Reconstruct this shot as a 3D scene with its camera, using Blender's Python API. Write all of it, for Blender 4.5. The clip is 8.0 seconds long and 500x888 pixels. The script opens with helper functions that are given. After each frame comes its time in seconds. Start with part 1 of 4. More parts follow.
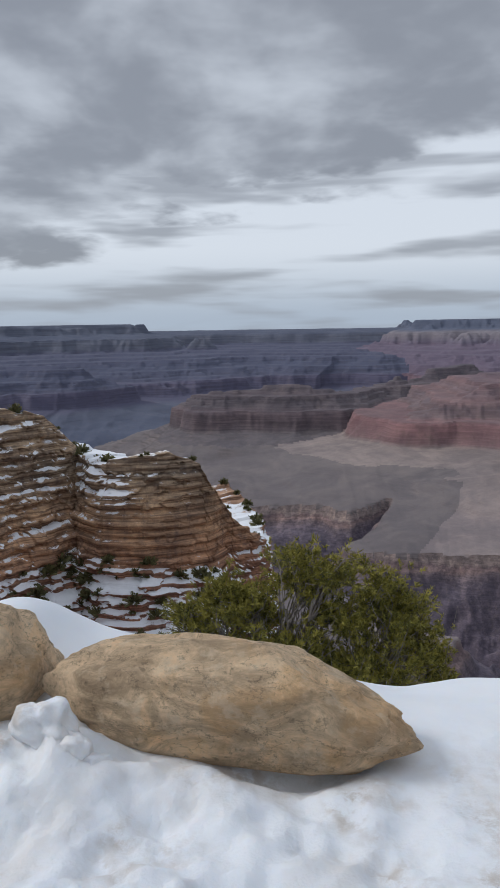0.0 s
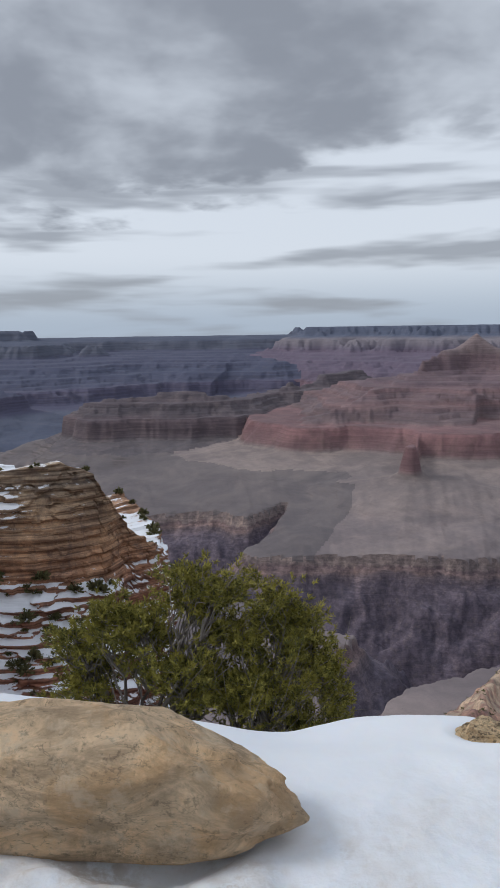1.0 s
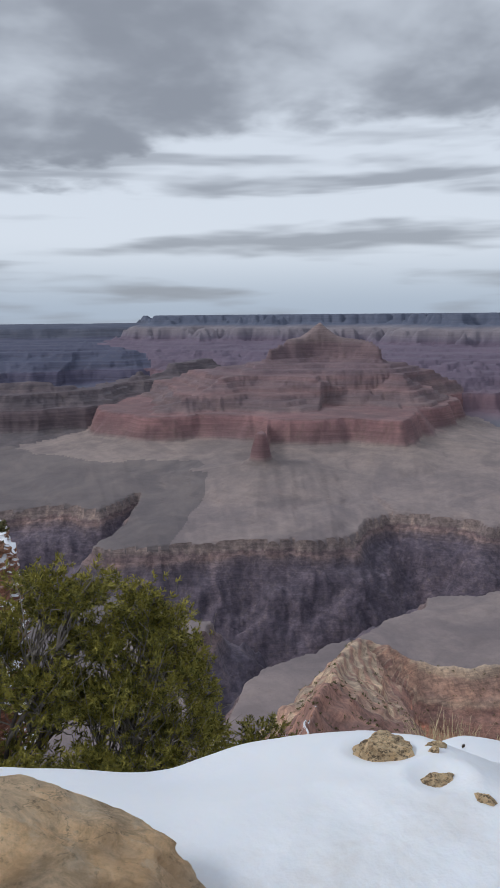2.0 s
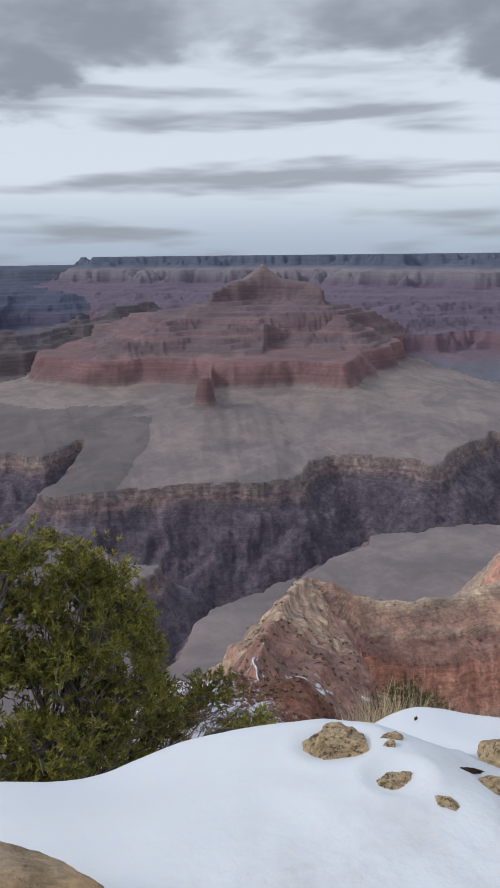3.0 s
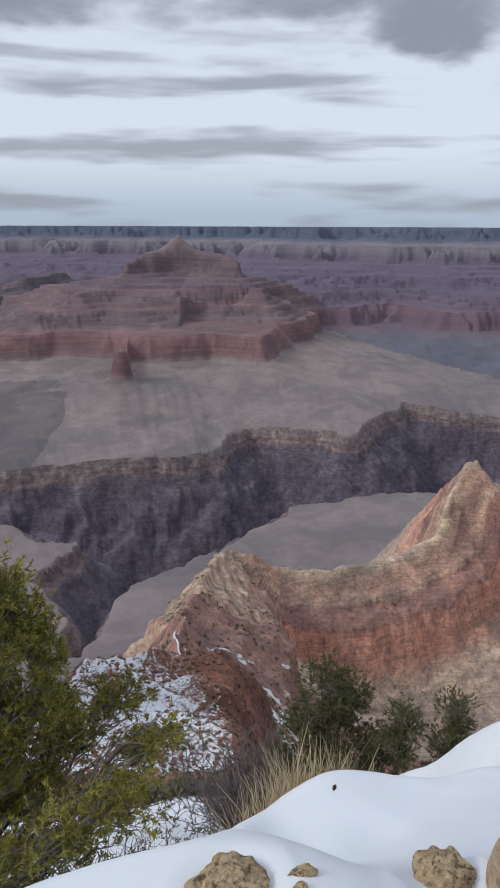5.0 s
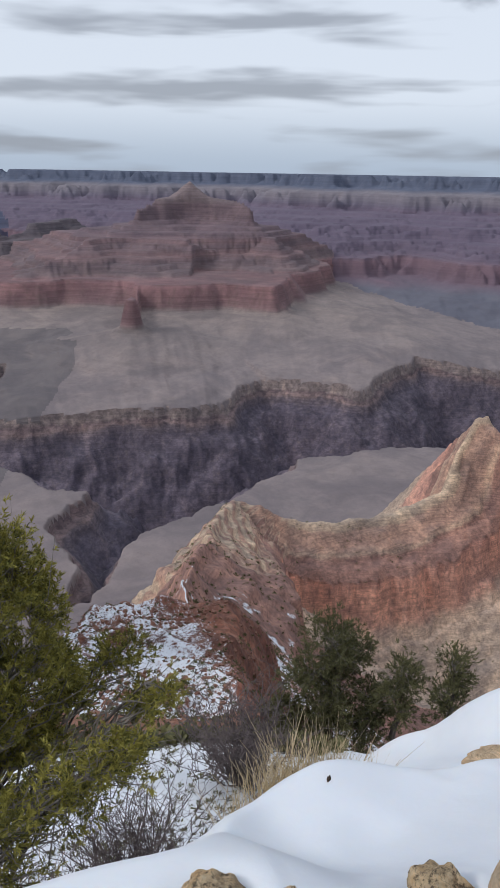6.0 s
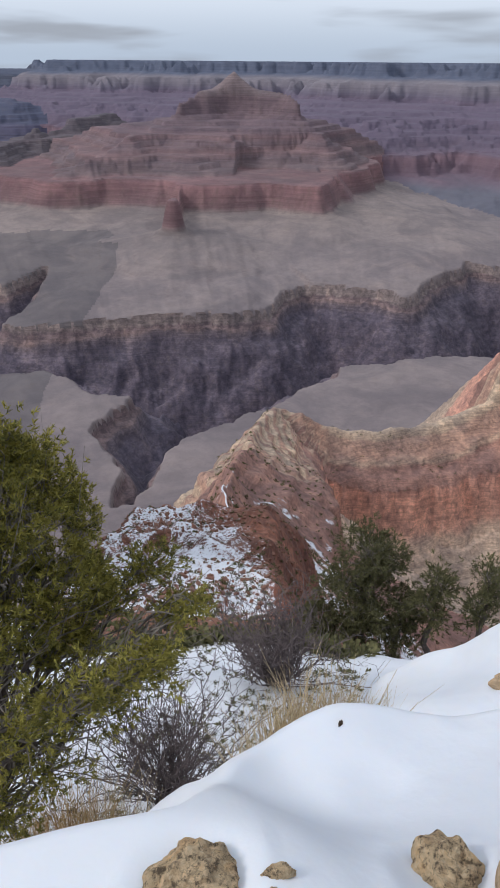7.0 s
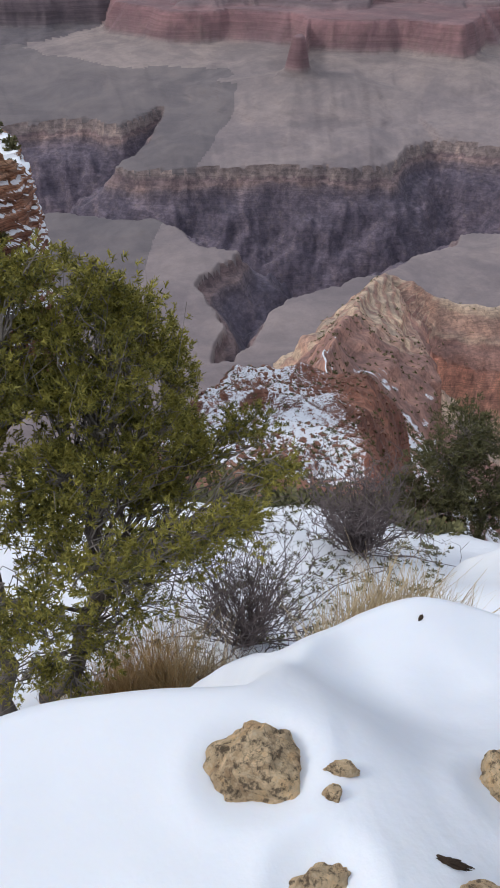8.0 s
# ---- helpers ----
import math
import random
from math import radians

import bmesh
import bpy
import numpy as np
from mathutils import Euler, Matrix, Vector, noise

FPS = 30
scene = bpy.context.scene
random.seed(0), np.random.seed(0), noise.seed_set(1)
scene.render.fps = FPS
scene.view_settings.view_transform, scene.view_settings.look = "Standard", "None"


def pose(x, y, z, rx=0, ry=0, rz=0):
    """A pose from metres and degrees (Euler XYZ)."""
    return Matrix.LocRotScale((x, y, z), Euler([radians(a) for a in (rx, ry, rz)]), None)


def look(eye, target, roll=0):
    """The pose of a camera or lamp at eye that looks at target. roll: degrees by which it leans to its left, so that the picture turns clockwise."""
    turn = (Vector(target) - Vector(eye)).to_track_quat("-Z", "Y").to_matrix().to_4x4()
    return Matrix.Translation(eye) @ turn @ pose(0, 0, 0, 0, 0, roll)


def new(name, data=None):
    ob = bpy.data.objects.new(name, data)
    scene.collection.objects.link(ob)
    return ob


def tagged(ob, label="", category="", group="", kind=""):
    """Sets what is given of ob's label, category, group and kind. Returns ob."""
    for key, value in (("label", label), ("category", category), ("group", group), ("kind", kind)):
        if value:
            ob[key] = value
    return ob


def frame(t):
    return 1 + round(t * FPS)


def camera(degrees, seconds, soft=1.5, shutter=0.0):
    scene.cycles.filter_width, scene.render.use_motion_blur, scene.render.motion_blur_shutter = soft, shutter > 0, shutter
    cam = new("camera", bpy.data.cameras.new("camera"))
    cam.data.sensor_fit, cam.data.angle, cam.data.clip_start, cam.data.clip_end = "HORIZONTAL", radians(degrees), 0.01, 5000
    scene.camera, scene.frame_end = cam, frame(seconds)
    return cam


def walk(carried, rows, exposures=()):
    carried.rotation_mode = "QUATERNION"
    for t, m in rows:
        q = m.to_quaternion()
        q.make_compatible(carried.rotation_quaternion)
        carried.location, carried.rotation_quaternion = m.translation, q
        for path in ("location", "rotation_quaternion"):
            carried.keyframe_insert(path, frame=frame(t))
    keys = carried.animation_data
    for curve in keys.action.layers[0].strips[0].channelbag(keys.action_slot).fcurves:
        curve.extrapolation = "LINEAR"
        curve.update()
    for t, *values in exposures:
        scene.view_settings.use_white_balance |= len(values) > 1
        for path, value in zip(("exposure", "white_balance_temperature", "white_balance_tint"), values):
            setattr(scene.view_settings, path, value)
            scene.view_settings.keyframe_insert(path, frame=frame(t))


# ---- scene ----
cam = camera(37.4, 8.0)
PATH = [
    (0, (0.047, 0.105, 1.547), (0.05, 2.079, 1.221), -0.9),
    (0.5, (0.097, 0.255, 1.538), (0.236, 2.222, 1.202), -1.0),
    (1, (0.164, 0.426, 1.552), (0.448, 2.381, 1.24), -0.8),
    (1.5, (0.167, 0.589, 1.526), (0.703, 2.491, 1.216), -0.9),
    (1.7, (0.153, 0.669, 1.52), (0.761, 2.547, 1.202), -0.6),
    (2.8, (0.273, 0.965, 1.564), (1.025, 2.758, 1.093), -0.8),
    (3, (0.295, 1.025, 1.555), (1.089, 2.792, 1.059), -0.6),
    (3.5, (0.342, 1.195, 1.55), (1.254, 2.897, 1.03), -0.7),
    (4, (0.421, 1.297, 1.535), (1.396, 2.962, 1.007), -0.9),
    (4.5, (0.581, 1.407, 1.534), (1.561, 3.067, 1.002), 0.0),
    (5.8, (0.77, 1.667, 1.556), (1.744, 3.285, 0.896), 1.0),
    (6, (0.813, 1.68, 1.554), (1.752, 3.306, 0.864), 1.0),
    (6.5, (0.925, 1.738, 1.561), (1.786, 3.367, 0.783), 0.8),
    (7, (0.994, 1.827, 1.545), (1.789, 3.414, 0.624), 0.5),
    (7.5, (1.063, 1.905, 1.525), (1.659, 3.466, 0.427), 0.8),
    (8, (1.051, 1.955, 1.503), (1.53, 3.454, 0.269), 0.8),
]
walk(cam, [(t, look(eye, target, roll)) for t, eye, target, roll in PATH],
     [(0, 0.08, 6200, 11), (3.0, 0.11, 6120, 11), (4.6, 0.13, 6090, 11), (6.5, 0.24, 6120, 12), (8.0, 0.40, 6150, 13)])

# ---- light ----
SUN_EL, SUN_AZ = radians(36), radians(282)
world = bpy.data.worlds.new("overcast_sky")
scene.world = world
world.use_nodes = True
sun = new("sun", bpy.data.lights.new("sun", "SUN"))
sun.data.energy, sun.data.angle, sun.data.color = 1.3, radians(16), (1.0, 0.96, 0.9)
sun.matrix_world = look((0, 0, 50), (-math.sin(SUN_AZ) * 50, -math.cos(SUN_AZ) * 50, 50 - 50 * math.tan(SUN_EL)))


class Nodes:
    """Short hand for node trees."""

    def __init__(self, tree):
        self.tree = tree
        tree.nodes.clear()

    def add(self, kind, inputs=()):
        node = self.tree.nodes.new(kind)
        for key, value in dict(inputs).items():
            if isinstance(value, bpy.types.NodeSocket):
                self.tree.links.new(value, node.inputs[key])
            else:
                node.inputs[key].default_value = value
        return node

    def math(self, op, a, b=0.0, c=0.0, clamp=False):
        node = self.add("ShaderNodeMath", {0: a, 1: b, 2: c})
        node.operation, node.use_clamp = op, clamp
        return node.outputs[0]

    def step(self, value, low, high, to_low=0.0, to_high=1.0):
        node = self.add("ShaderNodeMapRange", {0: value, 1: low, 2: high, 3: to_low, 4: to_high})
        node.interpolation_type = "SMOOTHSTEP"
        return node.outputs[0]

    def noise(self, vector, scale, detail=4.0, rough=0.55, distort=0.0):
        return self.add("ShaderNodeTexNoise", {"Vector": vector, "Scale": scale, "Detail": detail, "Roughness": rough, "Distortion": distort}).outputs[0]

    def mix(self, fac, a, b, blend="MIX"):
        node = self.add("ShaderNodeMix")
        node.data_type, node.blend_type = "RGBA", blend
        for at, value in ((0, fac), (6, a), (7, b)):
            if isinstance(value, bpy.types.NodeSocket):
                self.tree.links.new(value, node.inputs[at])
            else:
                node.inputs[at].default_value = value
        return node.outputs[2]

    def ramp(self, value, stops, how="LINEAR"):
        node = self.add("ShaderNodeValToRGB", {0: value})
        node.color_ramp.interpolation = how
        while len(node.color_ramp.elements) < len(stops):
            node.color_ramp.elements.new(0.5)
        for el, (at, colour) in zip(node.color_ramp.elements, stops):
            el.position, el.color = at, (*colour, 1)
        return node.outputs[0]

    def scaled(self, vector, x, y, z):
        return self.add("ShaderNodeMapping", {0: vector, 3: (x, y, z)}).outputs[0]


def build_sky():
    n = Nodes(world.node_tree)
    ways = n.add("ShaderNodeTexCoord").outputs["Generated"]
    clear = n.add("ShaderNodeTexSky")
    clear.sky_type, clear.sun_disc, clear.sun_elevation, clear.sun_rotation = "NISHITA", False, SUN_EL, SUN_AZ
    sky = clear.outputs[0]
    x, y, z = list(n.add("ShaderNodeSeparateXYZ", {0: ways}).outputs)[:3]
    up = n.math("MAXIMUM", z, 0.0)
    # the cloud deck as a level sheet, seen in perspective
    low = n.math("ADD", up, 0.25)
    px, py = n.math("DIVIDE", x, low), n.math("DIVIDE", y, low)
    deck = n.add("ShaderNodeCombineXYZ", {0: px, 1: py, 2: 0.0}).outputs[0]
    warp = n.add("ShaderNodeVectorMath", {0: deck, 1: n.scaled(n.add("ShaderNodeTexNoise", {"Vector": deck, "Scale": 1.1, "Detail": 3.0}).outputs[1], 0.22, 0.22, 0.0)})
    warp.operation = "ADD"
    deck = warp.outputs[0]
    big = n.noise(deck, 1.5, 5.0, 0.5, 0.15)
    fine = n.noise(deck, 4.2, 4.0, 0.5, 0.1)
    # thick near deck, whose ragged far edge runs across the view
    reach = n.math("ADD", n.math("MULTIPLY", px, 0.55), py)
    reach = n.math("ADD", reach, n.math("MULTIPLY", n.math("SUBTRACT", big, 0.5), 1.1))
    reach = n.math("ADD", reach, n.math("MULTIPLY", n.math("SUBTRACT", fine, 0.5), 0.75))
    near = n.step(reach, 2.25, 2.5, 1.0, 0.0)
    body = n.math("ADD", n.math("MULTIPLY", big, 0.8), n.math("MULTIPLY", fine, 0.32))
    near = n.math("MULTIPLY", near, n.step(body, 0.48, 0.70, 1.0, 0.36))
    # long lens-shaped streaks farther off
    turn = n.math("ARCTAN2", x, y)
    band = n.add("ShaderNodeCombineXYZ", {0: n.math("MULTIPLY", turn, 3.4), 1: n.math("MULTIPLY", z, 27.0), 2: 3.1}).outputs[0]
    streak = n.noise(band, 1.0, 3.5, 0.5, 0.2)
    far = n.math("MULTIPLY", n.step(streak, 0.47, 0.66), n.step(up, 0.16, 0.30, 1.0, 0.0))
    thick = n.math("MAXIMUM", near, n.math("MULTIPLY", far, 0.8))
    bright = n.mix(n.step(up, 0.0, 0.10), (0.40, 0.465, 0.54, 1), (0.66, 0.70, 0.74, 1))
    cloud = n.mix(thick, bright, (0.265, 0.282, 0.312, 1))
    blue = n.mix(1.0, sky, (0.1, 0.1, 0.1, 1), "MULTIPLY")
    seen = n.mix(0.94, blue, cloud)
    overhead = n.step(z, 0.4, 0.8, 1.0, 1.8)
    back = n.add("ShaderNodeBackground", {0: seen, 1: overhead})
    n.add("ShaderNodeOutputWorld", {0: back.outputs[0]})


build_sky()


# ---- materials ----
def material(name):
    mat = bpy.data.materials.new(name)
    mat.use_nodes = True
    n = Nodes(mat.node_tree)
    return mat, n, n.add("ShaderNodeNewGeometry")


def finish(n, colour, rough=0.9, bump=None, height=0.02, strength=0.6, **more):
    inputs = {"Base Color": colour, "Roughness": rough, **more}
    if bump is not None:
        inputs["Normal"] = n.add("ShaderNodeBump", {"Strength": strength, "Distance": height, "Height": bump}).outputs[0]
    shader = n.add("ShaderNodeBsdfPrincipled", inputs)
    n.add("ShaderNodeOutputMaterial", {0: shader.outputs[0]})


BEDS = [
    (0.0, (0.42, 0.37, 0.29)), (0.07, (0.40, 0.35, 0.28)), (0.085, (0.26, 0.21, 0.16)), (0.115, (0.27, 0.21, 0.16)),
    (0.125, (0.47, 0.40, 0.31)), (0.19, (0.44, 0.36, 0.27)), (0.205, (0.24, 0.12, 0.095)), (0.25, (0.235, 0.12, 0.10)),
    (0.30, (0.21, 0.12, 0.10)), (0.37, (0.25, 0.13, 0.105)), (0.38, (0.34, 0.122, 0.105)), (0.47, (0.31, 0.13, 0.115)),
    (0.485, (0.38, 0.30, 0.23)), (0.54, (0.27, 0.22, 0.18)), (0.60, (0.24, 0.195, 0.165)), (0.612, (0.25, 0.18, 0.14)),
    (0.640, (0.25, 0.175, 0.15)), (0.66, (0.105, 0.085, 0.10)), (0.9, (0.085, 0.072, 0.085)),
]


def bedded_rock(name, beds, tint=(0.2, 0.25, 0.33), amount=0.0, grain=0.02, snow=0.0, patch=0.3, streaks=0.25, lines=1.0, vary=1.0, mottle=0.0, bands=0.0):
    """Sedimentary rock: colours by bed, thin courses on steep faces, runs down the cliffs, scree on the flats. tint:
    the region's tone; on far rock it and a low vary put distance haze into the colour. snow: how much lies on flat
    ground, with the surface's own cover."""
    mat, n, geo = material(name)
    place = geo.outputs["Position"]
    flat = n.add("ShaderNodeSeparateXYZ", {0: geo.outputs["Normal"]}).outputs[2]
    steep = n.step(flat, 0.86, 0.985, 1.0, 0.08)
    layer = n.add("ShaderNodeAttribute")
    layer.attribute_name = "bed"
    wander = n.noise(place, grain * 0.35, 3.0)
    at = n.math("ADD", layer.outputs["Fac"], n.math("MULTIPLY", n.math("SUBTRACT", wander, 0.5), 0.025))
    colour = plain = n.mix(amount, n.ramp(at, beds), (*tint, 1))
    course = n.noise(n.scaled(place, grain * 0.3, grain * 0.3, grain * 11), 1.0, 6.0, 0.7)
    lined = n.mix(n.step(course, 0.38, 0.60), n.mix(1.0, colour, (0.50, 0.46, 0.45, 1), "MULTIPLY"), n.mix(1.0, colour, (1.28, 1.24, 1.18, 1), "MULTIPLY"))
    colour = n.mix(n.math("MAXIMUM", n.math("MULTIPLY", steep, lines), n.step(at, 0.45, 0.49, bands, 0.0)), colour, lined)
    run = n.noise(n.scaled(place, grain * 3.5, grain * 3.5, grain * 0.5), 1.0, 4.0, 0.6)
    colour = n.mix(n.math("MULTIPLY", n.step(run, 0.5, 0.72), n.math("MULTIPLY", steep, streaks * 1.6)), colour, (0.12, 0.085, 0.075, 1))
    scree = n.noise(place, grain * 3, 7.0, 0.68)
    colour = n.mix(n.step(scree, 0.47, 0.72, 0.0, 0.3), colour, (0.18, 0.145, 0.125, 1))
    colour = n.mix(n.step(n.noise(place, grain * 22, 4.0, 0.7), 0.60, 0.72, 0.0, 0.4), colour, (0.07, 0.065, 0.045, 1))
    # gullies darker, crests paler: scrub and bare rock, plus painted relief shading
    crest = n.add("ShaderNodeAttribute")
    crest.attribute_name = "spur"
    relief_tone = crest.outputs["Fac"]
    colour = n.mix(n.step(relief_tone, 0.2, 0.5), n.mix(1.0, colour, (0.72, 0.73, 0.77, 1), "MULTIPLY"), colour)
    colour = n.mix(n.step(relief_tone, 0.55, 0.9, 0.0, 0.8), colour, n.mix(1.0, colour, (1.55, 1.48, 1.36, 1), "MULTIPLY"))
    broad = n.noise(place, grain * 0.45, 6.0, 0.65, 0.8)
    colour = n.mix(n.step(broad, 0.36, 0.66), n.mix(1.0, colour, (0.74, 0.74, 0.77, 1), "MULTIPLY"), n.mix(1.0, colour, (1.16, 1.14, 1.10, 1), "MULTIPLY"))
    if mottle:
        broken = n.noise(place, grain * 2.4, 9.0, 0.76, 0.3)
        colour = n.mix(n.step(broken, 0.38, 0.62), n.mix(mottle, colour, n.mix(1.0, colour, (0.55, 0.54, 0.57, 1), "MULTIPLY")), n.mix(mottle, colour, n.mix(1.0, colour, (1.5, 1.45, 1.4, 1), "MULTIPLY")))
    colour = n.mix(vary, plain, colour)
    if snow:
        cover = n.add("ShaderNodeAttribute")
        cover.attribute_name = "cover"
        lie = n.math("ADD", flat, n.math("MULTIPLY", n.math("SUBTRACT", n.noise(place, patch, 7.0, 0.72), 0.5), 1.5))
        lie = n.math("ADD", lie, n.math("MULTIPLY", n.math("SUBTRACT", cover.outputs["Fac"], 0.5), 1.3))
        colour = n.mix(n.step(lie, snow - 0.03, snow + 0.15), colour, (0.80, 0.82, 0.85, 1))
    relief = n.math("ADD", n.math("MULTIPLY", course, steep), n.math("MULTIPLY", scree, 0.8))
    finish(n, colour, 0.95, relief, 0.035 / grain, 0.8)
    return mat


def snow_material():
    mat, n, geo = material("packed_snow")
    place = geo.outputs["Position"]
    soil = n.math("MULTIPLY", n.step(n.noise(place, 2.2, 4.0, 0.6), 0.46, 0.64), n.step(n.noise(place, 11.0, 6.0, 0.72), 0.40, 0.60))
    trod = n.add("ShaderNodeSeparateXYZ", {0: place}).outputs[1]
    soil = n.math("MULTIPLY", soil, n.step(trod, 2.0, 2.5, 1.0, 0.0))
    soil = n.math("MULTIPLY", soil, n.step(n.add("ShaderNodeSeparateXYZ", {0: place}).outputs[0], 0.5, 0.9, 1.0, 0.15))
    melt = n.math("MULTIPLY", n.step(n.noise(place, 3.1, 5.0, 0.6), 0.45, 0.68), n.step(trod, 2.1, 2.6, 0.9, 0.0))
    colour = n.mix(n.step(n.noise(place, 1.3, 3.0), 0.3, 0.7), (0.71, 0.735, 0.77, 1), (0.77, 0.79, 0.81, 1))
    colour = n.mix(melt, colour, (0.665, 0.655, 0.645, 1))
    colour = n.mix(soil, colour, (0.42, 0.35, 0.28, 1))
    lumps = n.math("ADD", n.noise(place, 9.0, 5.0, 0.5), n.math("MULTIPLY", n.noise(place, 60.0, 3.0, 0.6), 0.08))
    lumps = n.math("MULTIPLY", lumps, n.step(trod, 2.0, 2.6, 3.6, 0.6))
    finish(n, colour, 0.75, lumps, 0.02, 0.3, **{"Subsurface Weight": 0.25, "Subsurface Radius": (0.03, 0.04, 0.05), "Subsurface Scale": 0.5})
    return mat


def boulder_material(name, light, dark, pits=34.0, blots=3.2, pitted=0.0, rugged=0.0):
    mat, n, geo = material(name)
    place = n.add("ShaderNodeTexCoord").outputs["Object"]
    blotch = n.noise(place, blots, 6.0, 0.65, 0.6)
    colour = n.ramp(blotch, [(0.28, dark), (0.5, light), (0.62, (light[0] * 1.04, light[1] * 0.95, light[2] * 0.82)), (0.75, (light[0] * 1.1, light[1] * 1.12, light[2] * 1.15))])
    speck = n.noise(place, pits, 6.0, 0.7)
    crack = n.noise(n.scaled(place, 1.0, 1.0, 2.6), 3.0, 6.0, 0.6, 0.3)
    colour = n.mix(n.step(speck, 0.31 + pitted, 0.43 + pitted, 0.5 + 0.4 * rugged, 0.0), colour, (0.13, 0.095, 0.06, 1))
    pit = n.math("MULTIPLY", n.step(n.noise(place, pits * 0.5, 3.0, 0.6), 0.36, 0.42, 1.0, 0.0), n.step(n.noise(place, pits * 0.12, 2.0), 0.5, 0.62))
    colour = n.mix(n.math("MULTIPLY", pit, 0.12 + 0.5 * rugged), colour, (0.10, 0.07, 0.045, 1))
    scored = n.noise(n.add("ShaderNodeMapping", {0: place, 2: (0.4, 0.5, 0.35), 3: (4.5, 7.0, 9.5)}).outputs[0], 1.0, 9.0, 0.74, 0.9)
    colour = n.mix(n.step(scored, 0.38, 0.64), n.mix(1.0, colour, (0.68, 0.65, 0.62, 1), "MULTIPLY"), n.mix(1.0, colour, (1.25, 1.23, 1.2, 1), "MULTIPLY"))
    rusty = n.noise(place, blots * 0.9, 4.0, 0.6, 0.4)
    colour = n.mix(n.step(rusty, 0.52, 0.68, 0.0, 0.45), colour, (0.60, 0.36, 0.18, 1))
    colour = n.mix(n.step(n.math("ABSOLUTE", n.math("SUBTRACT", crack, 0.5)), 0.0, 0.007, 0.4, 0.0), colour, (0.09, 0.065, 0.045, 1))
    colour = n.mix(n.step(n.noise(place, blots * 4, 6.0, 0.65), 0.52, 0.68, 0.0, 0.6), colour, (light[0] * 1.05, light[1] * 1.12, light[2] * 1.2, 1))
    colour = n.mix(n.step(n.noise(place, blots * 2.3, 6.0, 0.7), 0.30, 0.42, 0.5, 0.0), colour, (dark[0] * 0.85, dark[1] * 0.82, dark[2] * 0.8, 1))
    finish(n, colour, 0.92, n.math("ADD", n.math("ADD", scored, n.math("MULTIPLY", crack, 1.2)), n.math("MULTIPLY", n.noise(place, 11.0, 9.0, 0.72), 1.7)), 0.03, 1.0)
    return mat


def plant_material(name, one, two, rough=0.8):
    mat, n, geo = material(name)
    own = geo.outputs["Random Per Island"]
    colour = n.mix(own, (*one, 1), (*two, 1))
    colour = n.mix(n.step(n.noise(geo.outputs["Position"], 3.0, 3.0), 0.35, 0.7, 0.0, 0.45), colour, (one[0] * 0.5, one[1] * 0.5, one[2] * 0.5, 1))
    colour = n.mix(n.step(n.noise(geo.outputs["Position"], 8.0, 2.0), 0.45, 0.60, 0.0, 0.72), colour, (two[0], two[1], two[2], 1))
    finish(n, colour, rough)
    return mat


SNOW = snow_material()
STONE = boulder_material("tan_limestone", (0.76, 0.57, 0.37), (0.52, 0.38, 0.24), 34.0, 3.2, 0.022)
STONE_ROUGH = boulder_material("pitted_yellow_limestone", (0.78, 0.60, 0.37), (0.42, 0.25, 0.12), 60.0, 14.0, 0.07, 1.0)
LEAF = plant_material("juniper_foliage", (0.066, 0.073, 0.016), (0.36, 0.31, 0.052))
LEAF_FAR = plant_material("dark_foliage", (0.05, 0.056, 0.02), (0.17, 0.155, 0.06))
BARK = plant_material("grey_bark", (0.06, 0.047, 0.038), (0.125, 0.10, 0.083))
BARK_PALE = plant_material("weathered_grey_twigs", (0.10, 0.085, 0.07), (0.26, 0.225, 0.19))
TWIG = plant_material("bare_twigs", (0.08, 0.06, 0.06), (0.17, 0.135, 0.13))
STRAW = plant_material("dry_grass", (0.42, 0.32, 0.18), (0.64, 0.52, 0.33))
STRAW_DARK = plant_material("brown_grass", (0.36, 0.23, 0.09), (0.60, 0.42, 0.2))
SOIL = boulder_material("wet_brown_debris", (0.09, 0.055, 0.03), (0.03, 0.02, 0.014))


# ---- the canyon ----
def hashed(ix, iy, seed):
    v = np.sin(ix * 127.1 + iy * 311.7 + seed * 74.7) * 43758.5453
    return v - np.floor(v)


def value_noise(x, y, seed):
    ix, iy = np.floor(x), np.floor(y)
    fx, fy = x - ix, y - iy
    fx, fy = fx * fx * (3 - 2 * fx), fy * fy * (3 - 2 * fy)
    a, b = hashed(ix, iy, seed), hashed(ix + 1, iy, seed)
    c, d = hashed(ix, iy + 1, seed), hashed(ix + 1, iy + 1, seed)
    return (a + (b - a) * fx) * (1 - fy) + (c + (d - c) * fx) * fy - 0.5


def fbm(x, y, size, octaves=5, seed=1, rough=0.5):
    total, amount, norm = 0, 1.0, 0.0
    for k in range(octaves):
        total = total + amount * value_noise(x / size * 2**k + 17.3 * k, y / size * 2**k - 9.1 * k, seed + k)
        norm += amount
        amount *= rough
    return total * 2 / norm


def ridged(x, y, size, octaves=4, seed=1):
    total, amount, norm = 0, 1.0, 0.0
    for k in range(octaves):
        total = total + amount * (1 - 4 * np.abs(value_noise(x / size * 2**k + 5.7 * k, y / size * 2**k, seed + k)))
        norm += amount
        amount *= 0.5
    return total / norm


def smooth(v, low, high):
    k = np.clip((v - low) / (high - low), 0, 1)
    return k * k * (3 - 2 * k)


def polar(az, r):
    return r * math.sin(radians(az)), r * math.cos(radians(az))


